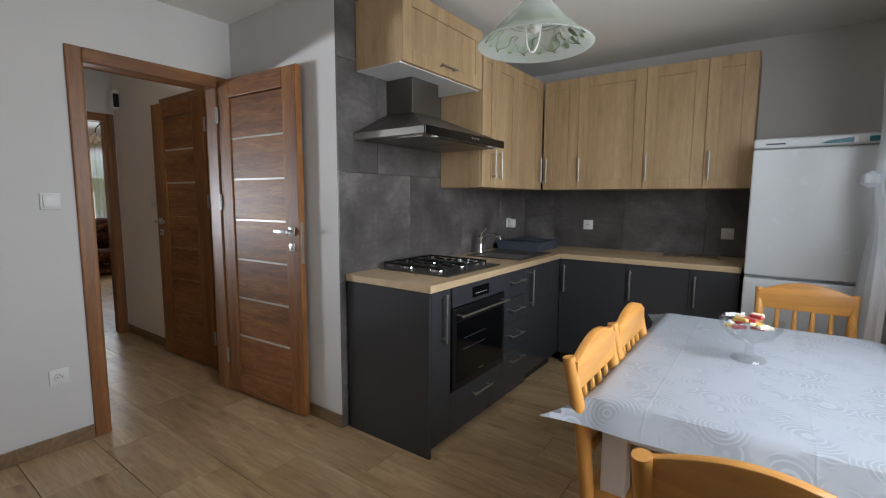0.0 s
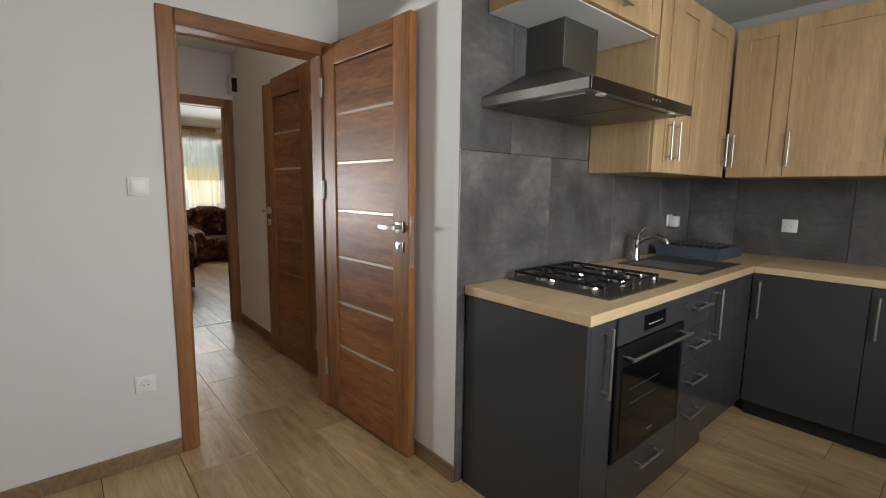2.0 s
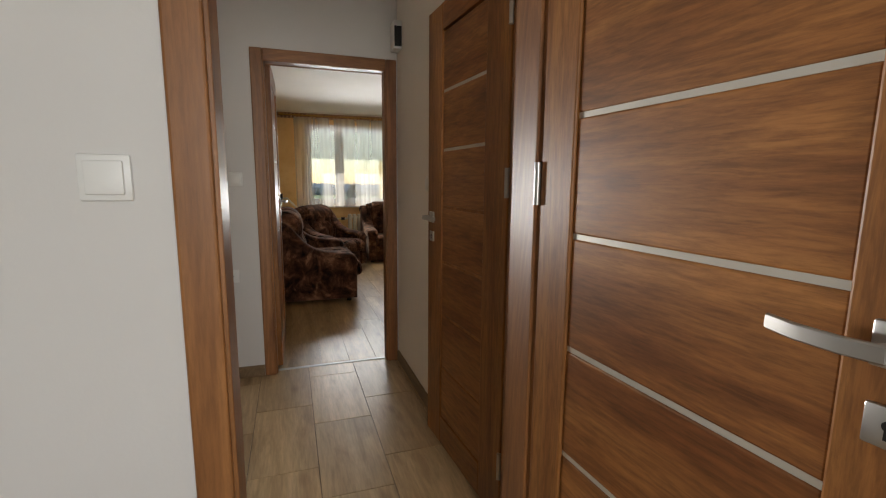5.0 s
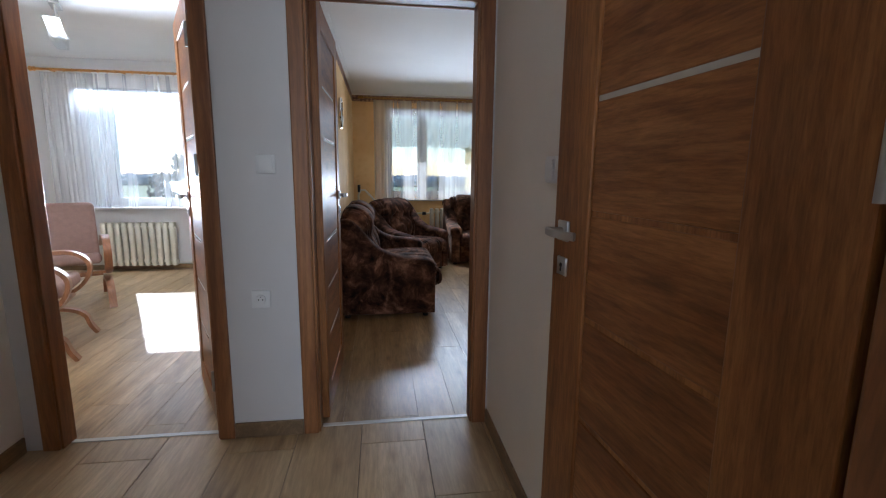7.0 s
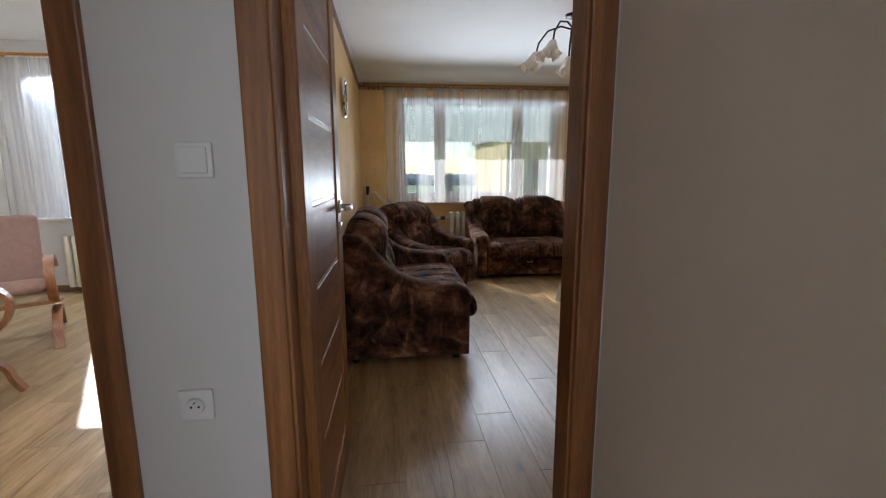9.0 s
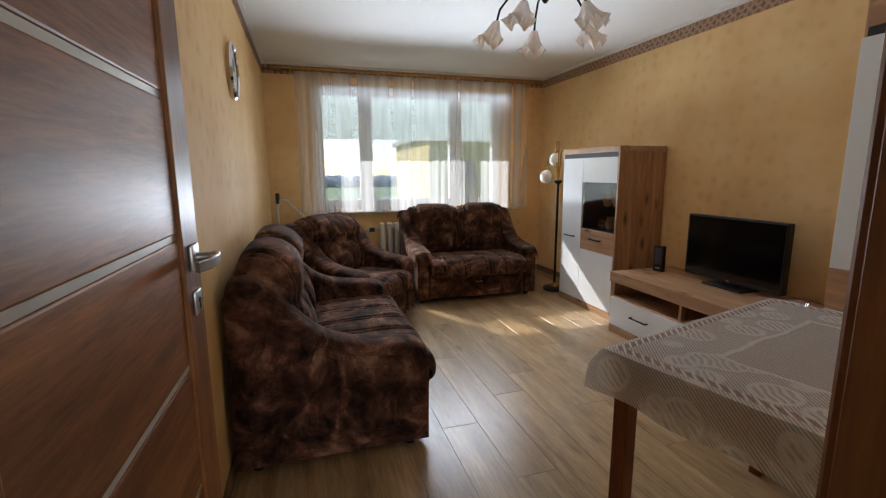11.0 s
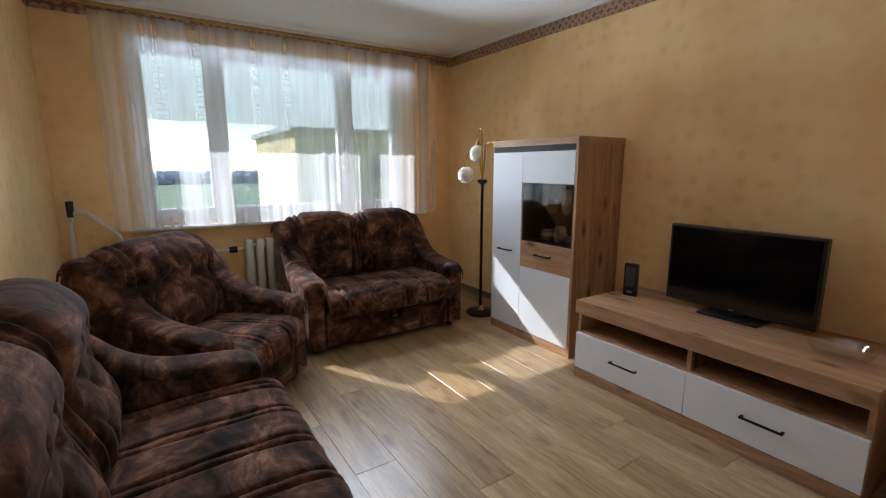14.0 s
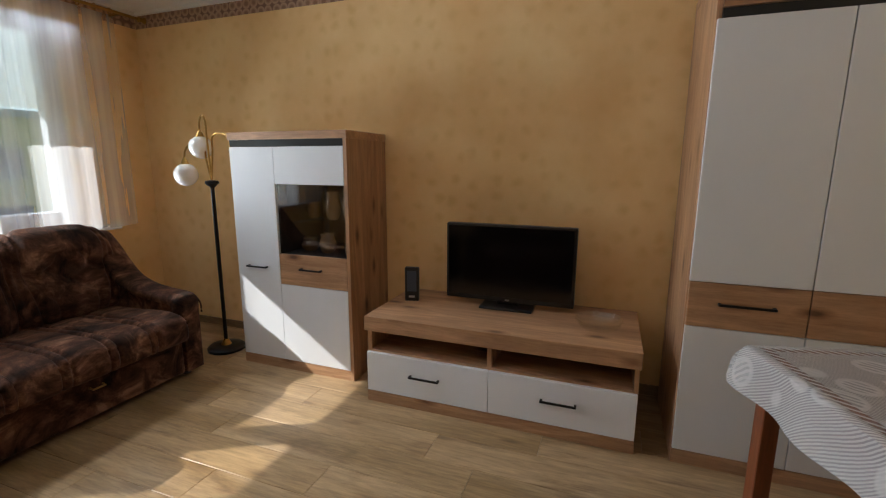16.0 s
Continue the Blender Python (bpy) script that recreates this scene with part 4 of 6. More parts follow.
# sockets and switches
def plate(name, label, at, rz, gang=1, socket=True, w=0.082):
    ob = thing(name, label, "socket" if socket else "switch", at, rz)
    part("plate", box(bmesh.new(), -w / 2, w / 2, -0.010, 0, -0.041, 0.041, 0.004), white_plastic, ob, "", True)
    if socket:
        part("well", lathe(bmesh.new(), [(0.022, 0), (0.020, 0.006)], 20, (0, 0, 0), True), white_plastic, ob).matrix_local = pose(0, -0.011, 0, 90, 0, 0)
        for x in (-0.009, 0.009):
            part("hole", rod(bmesh.new(), (x, -0.0175, 0), (x, -0.0185, 0), 0.003, seg=8), black_plastic, ob)
        part("pin", rod(bmesh.new(), (0, -0.017, 0.012), (0, -0.024, 0.012), 0.0025, seg=8), steel, ob)
    else:
        for k in range(gang):
            x0 = -w / 2 + 0.010 + k * (w - 0.02) / gang
            part("rocker", box(bmesh.new(), x0 + 0.001, x0 + (w - 0.02) / gang - 0.001, -0.017, -0.008, -0.030, 0.030, 0.003), white_plastic, ob, "", True)
    return ob


plate("light_switch", "white light switch beside the kitchen door", (-2.92, 0.684, 1.285), 90, 1, False)
plate("wall_socket", "white wall socket low beside the door", (-2.92, 0.657, 0.385), 90)
plate("wall_socket", "white wall socket above the worktop corner", (-1.892, 3.60, 1.10), 90)
pg = thing("plug_adapter", "white plug adapter in the socket over the sink", "adapter", (-1.885, 3.60, 1.10), 90)
part("body", box(bmesh.new(), -0.026, 0.026, -0.060, -0.008, -0.042, 0.032, 0.008, 3), white_plastic, pg, "", True)
part("button", rod(bmesh.new(), (0, -0.060, 0.01), (0, -0.063, 0.01), 0.012), white_plastic, pg, "", True)
plate("wall_socket", "white wall socket on the dark slabs", (-1.285, 3.938, 1.09), 0)
plate("wall_socket", "grey wall socket on the dark slabs", (-0.25, 3.938, 1.06), 0)
plate("light_switch", "white light switch between the hall doors", (-5.03, 0.68, 1.287), 90, 1, False)
plate("wall_socket", "white wall socket between the hall doors", (-5.03, 0.63, 0.68), 90)
plate("light_switch", "white light switch on the hall side wall", (-4.28, 1.70, 1.27), 0, 1, False)
plate("wall_socket", "small white socket behind the floor lamp", (-9.02, 4.08, 0.62), 0)

# ---- kitchen table and chairs ----
tb = thing("kitchen_table", "white kitchen table under an oilcloth", "table", (-0.005, 1.855, 0))
part("tabletop", B(-0.365, 0.365, -0.585, 0.585, 0.715, 0.742, 0.004), white_matt, tb)
for x in (-0.35, 0.28):
    for y in (-0.57, 0.50):
        part("leg", B(x, x + 0.07, y, y + 0.07, 0, 0.715, 0.004), white_matt, tb)
for y in (-0.56, 0.54):
    part("apron", B(-0.28, 0.28, y, y + 0.02, 0.62, 0.715), white_matt, tb)
for x in (-0.34, 0.32):
    part("apron", B(x, x + 0.02, -0.50, 0.50, 0.62, 0.715), white_matt, tb)


def cloth_sheet(w, l, drop, ripple, seedv, nu=60, nv=84, flare=0.06, wing=0.0):
    """A cloth over a table top: flat on top, hanging with folds past the edges."""
    def f(u, v):
        x, y = (u - 0.5) * (w + 2 * drop), (v - 0.5) * (l + 2 * drop)
        ox, oy = max(abs(x) - w / 2, 0), max(abs(y) - l / 2, 0)
        sx, sy = (1 if x > 0 else -1), (1 if y > 0 else -1)
        d = math.hypot(ox, oy)
        fx, fy = min(abs(x), w / 2) * sx, min(abs(y), l / 2) * sy
        wave = ripple * math.sin((y if ox > oy else x) * 21 + seedv) * min(d / 0.05, 1)
        outx = (flare * ox / drop + (wave if ox else 0) + (0.006 if ox else 0)) * sx
        outy = (flare * oy / drop + (wave if oy else 0) + (0.006 if oy else 0)) * sy
        both = min(ox, oy) / drop
        outx, outy = outx + sx * wing * both, outy + sy * wing * both
        z = -max(ox, oy) * (0.985 - 5 * wing * both) + 0.0015 * noise.noise(Vector((x * 6, y * 6, seedv)))
        return (fx + outx, fy + outy, z)
    bm = sheet(bmesh.new(), f, nu, nv)
    bmesh.ops.solidify(bm, geom=bm.faces[:], thickness=0.0015)
    return bm


solid("tablecloth", cloth_sheet(0.75, 1.19, 0.065, 0.005, 1.0, wing=0.05), oilcloth, "white oilcloth with pale grey arcs and fold creases", "tablecloth", at=(-0.005, 1.855, 0.747), smooth=True)


def chair(at, rz, label):
    ob = thing("dining_chair", label, "chair", at, rz, "chairs round the kitchen table")
    part("seat", box(bmesh.new(), -0.20, 0.20, -0.20, 0.20, 0.43, 0.455, 0.012, 3), pine_x, ob, "", True)
    for x in (-0.17, 0.17):
        part("leg", rod(bmesh.new(), (x, -0.17, 0), (x, -0.17, 0.43), 0.017, 0.020), pine, ob, "", True)
        bm = tube(bmesh.new(), [(x, 0.19, 0), (x, 0.18, 0.43), (x * 1.05, 0.20, 0.65), (x * 1.1, 0.245, 0.86)], [0.017, 0.021, 0.022, 0.018], 12)
        part("back_post", bm, pine, ob, "", True)
    outline = [(-0.19, 0.76)] + [(-0.19 + 0.38 * k / 14, 0.85 + 0.05 * math.sin(math.pi * k / 14)) for k in range(15)] + [(0.19, 0.76)]
    part("top_rail", prism(bmesh.new(), outline, "y", 0.215, 0.24, 0.005), pine_x, ob, "arched pine top rail", True)
    part("lower_rail", B(-0.18, 0.18, 0.19, 0.21, 0.55, 0.59, 0.005), pine_x, ob)
    for k in range(4):
        x = -0.105 + k * 0.07
        part("spindle", tube(bmesh.new(), [(x, 0.20, 0.58), (x, 0.212, 0.66), (x, 0.228, 0.77)], [0.009, 0.012, 0.009], 8), pine, ob, "", True)
    for x in (-0.17, 0.17):
        part("stretcher", rod(bmesh.new(), (x, -0.17, 0.22), (x, 0.185, 0.22), 0.011), pine, ob, "", True)
    part("stretcher", rod(bmesh.new(), (-0.17, 0, 0.22), (0.17, 0, 0.22), 0.011), pine, ob, "", True)
    part("front_apron", B(-0.16, 0.16, -0.185, -0.165, 0.37, 0.43, 0.003), pine_x, ob)
    return ob


CHX = -0.195
c1 = chair((CHX, 1.41, 0), 90, "honey-coloured pine chair pushed under the table's long side")
copy_thing(c1, pose(CHX, 1.85, 0, 0, 0, 90))
tagged(copy_thing(c1, pose(0.165, 2.60, 0, 0, 0, 0)), "honey-coloured pine chair at the table's far end by the fridge")
tagged(copy_thing(c1, pose(0.06, 1.035, 0, 0, 0, 173)), "honey-coloured pine chair at the table's near end")

bowl = thing("glass_bowl", "footed cut-glass bowl on the table", "bowl", (-0.03, 1.88, 0.7495))
part("foot", lathe(bmesh.new(), [(0.055, 0.0), (0.052, 0.008), (0.018, 0.018), (0.012, 0.05), (0.02, 0.065)], 24, closed=True), clear_glass, bowl, "", True)
part("cup", lathe(bmesh.new(), [(0.02, 0.065), (0.06, 0.08), (0.092, 0.115), (0.100, 0.145), (0.096, 0.145), (0.088, 0.118), (0.056, 0.086), (0.001, 0.072)], 24), clear_glass, bowl, "", True)
sw = [plain("wrapper_red", "A8323A", 0.35), plain("wrapper_gold", "C9A452", 0.3), plain("wrapper_cream", "E4D6B8", 0.4)]
for k in range(16):
    a, r = k * 2.4, 0.02 + 0.045 * ((k * 7) % 10) / 10
    s = thing("wrapped_sweet", "%s wrapped sweet in the glass bowl" % ("red", "gold", "cream")[k % 3], "sweet", (-0.03 + r * math.cos(a), 1.88 + r * math.sin(a), 0.7495 + 0.115 + 0.012 * (k % 4)), k * 47, "sweets in the bowl")
    part("wrapper", box(bmesh.new(), -0.022, 0.022, -0.009, 0.009, -0.006, 0.006, 0.004), sw[k % 3], s)

# pendant lamp over the kitchen
LZ = 1.93
pl = thing("pendant_lamp", "clear frosted glass cone pendant with green scroll band", "lamp", (-0.83, 1.78, LZ))
frost = Nodes("frosted_lamp_glass")
frost_thin = frost.add("BsdfTranslucent")
frost_thin.inputs[0].default_value = (0.80, 0.84, 0.80, 1)
frost.set(Base_Color=srgb("CFD6CE"), Roughness=0.15)
frost_clear = frost.add("BsdfTransparent")
frost_mix, frost_mix2 = frost.add("MixShader"), frost.add("MixShader")
frost_mix.inputs[0].default_value, frost_mix2.inputs[0].default_value = 0.5, 0.45
frost.link(frost.b.outputs[0], frost_mix.inputs[1])
frost.link(frost_thin.outputs[0], frost_mix.inputs[2])
frost.link(frost_mix.outputs[0], frost_mix2.inputs[1])
frost.link(frost_clear.outputs[0], frost_mix2.inputs[2])
frost.link(frost_mix2.outputs[0], frost.t.nodes["Material Output"].inputs[0])
scroll_green = plain("scroll_green", "7FA05E", 0.4)
scroll_line = plain("scroll_outline", "6E7A62", 0.4)
cone = [(0.02, 0.195), (0.035, 0.192), (0.08, 0.145), (0.125, 0.098), (0.18, 0.045), (0.232, 0.004)]
part("shade", lathe(bmesh.new(), cone + [(0.236, 0.002), (0.233, -0.001), (0.178, 0.041), (0.122, 0.094), (0.034, 0.186)], 48), frost.m, pl, "frosted glass cone", True)


def on_cone(a, f):
    """A point just inside the cone: angle, and 0 at the rim to 1 higher up."""
    r = 0.212 - 0.085 * f
    return (r * math.cos(a), r * math.sin(a), 0.0115 + 0.079 * f)


for k in range(9):
    a0 = 2 * math.pi * k / 9
    bm = bmesh.new()
    for f0, f1, da, w in ((0.16, 0.42, -0.19, 0.10), (0.45, 0.80, 0.03, 0.11), (0.20, 0.52, 0.20, 0.07)):
        rim = [on_cone(a0 + da + w * math.cos(q), (f0 + f1) / 2 + (f1 - f0) / 2 * math.sin(q + 0.5 * math.cos(q))) for q in [2 * math.pi * i / 14 for i in range(14)]]
        bm.faces.new([bm.verts.new(p) for p in rim])
    part("leaf", bm, scroll_green, pl, "green painted leaves")
    curl = [on_cone(a0 - 0.30 + 0.62 * i / 24 + 0.07 * math.sin(i * 0.9), 0.5 + 0.36 * math.sin(i / 24 * 2 * math.pi)) for i in range(25)]
    part("scroll", tube(bmesh.new(), curl, 0.0024, 5), scroll_line, pl, "thin painted scroll line")
for f in (1.08, 1.2):
    part("line", tube(bmesh.new(), [on_cone(2 * math.pi * i / 48, f) for i in range(49)], 0.0016, 5), scroll_line, pl, "thin painted ring")
part("cord", rod(bmesh.new(), (0, 0, 0.19), (0, 0, KC - LZ - 0.05), 0.004), white_plastic, pl)
part("canopy", lathe(bmesh.new(), [(0.05, KC - LZ - 0.001), (0.045, KC - LZ - 0.04), (0.01, KC - LZ - 0.06)], 20), white_plastic, pl, "", True)
part("bulb", lathe(bmesh.new(), [(0.012, 0.16), (0.016, 0.13), (0.028, 0.09), (0.024, 0.06), (0.001, 0.048)], 16), opal, pl, "", True)
part("pull_cord", tube(bmesh.new(), [(0.03 * math.cos(q) * 1.1, -0.02, 0.10 - 0.13 * abs(math.sin(q)) ** 0.8) for q in [math.pi * i / 20 for i in range(21)]], 0.003, 6), white_plastic, pl, "white hanging cord loop", True)

# kitchen net curtain, tied back
def tied(u, v):
    z = 2.32 - 2.1 * v
    pinch = 1 - 0.72 * math.exp(-((v - 0.43) / 0.16) ** 2)
    y = 2.95 + (u - 0.5) * 0.5 * pinch * (1 + 0.5 * max(v - 0.43, 0))
    x = 0.43 - 0.10 * max(v - 0.5, 0) + 0.025 * math.sin(u * 40) * (0.4 + 0.6 * pinch) - 0.03 * math.exp(-((v - 0.43) / 0.08) ** 2)
    return (x, y, z)


kc = solid("net_curtain", sheet(bmesh.new(), tied, 60, 40), sheer_dense, "white net curtain tied back with a bow at the kitchen window", "curtain", smooth=True)
bow = bmesh.new()
for s in (-1, 1):
    lathe(bow, [(0.004, 0), (0.035, 0.02), (0.03, 0.06), (0.004, 0.075)], 10, (0.37, 2.93 + s * 0.035, 1.37))
part("bow", bow, sheer_dense, kc, "tied white bow", True)
rd = thing("curtain_rod", "white curtain rod above the kitchen window", "curtain rod", (0.43, 0, 2.33))
part("bar", rod(bmesh.new(), (0, 0.3, 0), (0, 3.2, 0), 0.012), pvc, rd)
for y in (0.5, 2.9):
    part("bracket", B(-0.01, 0.09, y, y + 0.02, -0.015, 0.015), pvc, rd)


# ---- windows ----
def window(name, label, xin, y0, y1, z0, z1, mullions, sill_y, sill_z, handle_at=None):
    """PVC window in the wall x = xin, frame set back from the inner face."""
    ob = thing(name, label, "window", kind="structure")
    xa, xb = xin - 0.15, xin - 0.08
    fw = 0.05
    part("window_frame", boxes((xa, xb, y0, y0 + fw, z0, z1), (xa, xb, y1 - fw, y1, z0, z1), (xa, xb, y0 + fw, y1 - fw, z0, z0 + fw), (xa, xb, y0 + fw, y1 - fw, z1 - fw, z1)), pvc, ob)
    cuts = [y0 + fw, *mullions, y1 - fw]
    for m in mullions:
        part("mullion", B(xa, xb, m - 0.02, m + 0.02, z0 + fw, z1 - fw), pvc, ob)
    for k, (a, b) in enumerate(zip(cuts, cuts[1:])):
        a += 0.02 if k else 0
        b -= 0.02 if k < len(cuts) - 2 else 0
        s = 0.055
        part("sash", boxes((xa + 0.01, xb + 0.012, a, a + s, z0 + fw, z1 - fw), (xa + 0.01, xb + 0.012, b - s, b, z0 + fw, z1 - fw), (xa + 0.01, xb + 0.012, a + s, b - s, z0 + fw, z0 + fw + s), (xa + 0.01, xb + 0.012, a + s, b - s, z1 - fw - s, z1 - fw)), pvc, ob)
        p = part("pane", boxes((xa + 0.03, xa + 0.034, a + s, b - s, z0 + fw + s, z1 - fw - s)), window_glass, ob)
        p.visible_shadow = False
    if handle_at:
        part("window_handle", boxes((xb + 0.012, xb + 0.03, handle_at - 0.012, handle_at + 0.012, 1.27, 1.33), (xb + 0.03, xb + 0.045, handle_at - 0.01, handle_at + 0.13, 1.29, 1.31)), pvc, ob)
    part("window_sill", B(xb, xin + 0.12, *sill_y, sill_z - 0.03, sill_z, 0.006), white_matt, ob, "white inner sill")
    return ob


window("window_1", "wide white three-part PVC living room window", -10.15, 1.27, 3.53, 0.86, 2.24, (1.85, 2.94), (1.19, 3.71), 0.85, 1.79)
window("window_2", "white PVC bedroom window", -9.1, -2.35, -1.1, 0.80, 2.22, (-2.14,), (-2.45, -1.0), 0.80)
sh = thing("roller_shutter", "half-lowered grey roller shutter outside the window", "shutter")
z, k = 1.66, 0
while z < 2.22:
    part("slat", prism(bmesh.new(), [(-10.36, z), (-10.348, z + 0.004), (-10.344, z + 0.02), (-10.348, z + 0.034), (-10.36, z + 0.0392)], "y", 1.29, 3.51), shutter_grey, sh)
    z += 0.0395
setting("wall_kitchen_outer_glass", boxes((0.70, 0.705, 0.7, 2.35, 0.9, 2.2)), window_glass, "clear kitchen window pane", "window").visible_shadow = False


def net(name, label, x, y0, y1, z0, z1, folds, amp, mt, nu=240):
    """A hanging sheer with uneven folds; the lower hem waves a little."""
    def f(u, v):
        y = y0 + (y1 - y0) * u
        ph = folds * (u + 0.02 * math.sin(17 * u) + 0.012 * math.sin(41 * u + 1))
        a = amp * (0.45 + 0.55 * v) * (0.6 + 0.4 * math.sin(9 * u + 2))
        return (x + a * math.sin(2 * math.pi * ph) + 0.3 * a * math.sin(2 * math.pi * ph * 2.3 + 1), y + 0.012 * math.sin(2 * math.pi * ph + 1.3) * v, z1 + (z0 - z1) * v + 0.006 * math.sin(2 * math.pi * ph) * v)
    return solid(name, sheet(bmesh.new(), f, nu, 8), mt, label, "curtain", smooth=180)


net("net_curtain", "white sheer net curtain across the living room window", -9.99, 1.10, 3.80, 0.845, 2.315, 23, 0.016, sheer)
net("net_curtain", "white net curtain drawn aside at the bedroom window", -8.98, -2.68, -2.08, 0.80, 2.36, 10, 0.03, sheer, 100)
net("net_curtain", "thin sheer curtain across the bedroom window", -8.98, -2.07, -1.15, 0.80, 2.36, 8, 0.012, sheer_light, 80)


def curtain_pole(label, x, y0, y1, z, mt, r=0.014):
    ob = thing("curtain_rod", label, "curtain rod", (x, 0, z))
    part("bar", rod(bmesh.new(), (0, y0, 0), (0, y1, 0), r), mt, ob, "", True)
    for y, s in ((y0, -1), (y1, 1)):
        part("finial", lathe(bmesh.new(), [(r, 0), (r * 1.9, 0.01), (r * 1.4, 0.03), (r * 2.2, 0.055), (0.002, 0.085)], 14), mt, ob, "", True).matrix_local = pose(0, y, 0, -90 * s, 0, 0)
    for y in (y0 + 0.12, (y0 + y1) / 2, y1 - 0.12):
        part("bracket", boxes((-0.15, 0.0, y - 0.008, y + 0.008, -0.008, 0.008)), mt, ob)
    n = int((y1 - y0) / 0.11)
    for k in range(n):
        y = y0 + 0.2 + (y1 - y0 - 0.4) * k / (n - 1)
        part("ring", tube(bmesh.new(), [(0.02 * math.cos(a), y, 0.02 * math.sin(a) - 0.004) for a in [math.pi * 2 * q / 10 for q in range(11)]], 0.003, 5), mt, ob)
    return ob


curtain_pole("brass curtain rod above the living room window", -9.99, 0.95, 3.98, 2.345, brass, 0.011)
curtain_pole("wooden curtain rod above the bedroom window", -8.98, -2.72, -0.95, 2.39, pine, 0.014)

# paper border under the living room ceiling
setting("trim", boxes((-10.146, -10.142, 0.786, 4.074, 2.31, 2.40), (-10.142, -5.152, 0.780, 0.784, 2.31, 2.40), (-10.142, -5.152, 4.076, 4.080, 2.31, 2.40)), border, "brown patterned paper border under the ceiling", "trim")
cove = bmesh.new()
box(cove, -10.15, -5.15, 0.78, 0.815, 2.40, LC)
box(cove, -10.15, -5.15, 4.045, 4.08, 2.40, LC)
box(cove, -10.15, -10.10, 0.815, 4.045, 2.40, LC)
setting("trim_cove", cove, ceiling_paint, "white ceiling moulding", "trim")


# ---- living room: seating ----
def along(points, t):
    """A smooth curve through points of two coordinates, t from 0 to 1."""
    n = len(points) - 1
    k = min(int(t * n), n - 1)
    s = t * n - k
    p = [points[min(max(k + j, 0), n)] for j in (-1, 0, 1, 2)]
    return [0.5 * (2 * b + (c - a) * s + (2 * a - 5 * b + 4 * c - d) * s * s + (3 * b - a - 3 * c + d) * s ** 3) for a, b, c, d in zip(*p)]


def off_line(p, a, b):
    """Distance of a point from a stretch of line."""
    dx, dy = b[0] - a[0], b[1] - a[1]
    s = min(max(((p[0] - a[0]) * dx + (p[1] - a[1]) * dy) / (dx * dx + dy * dy), 0), 1)
    return math.hypot(p[0] - a[0] - s * dx, p[1] - a[1] - s * dy)


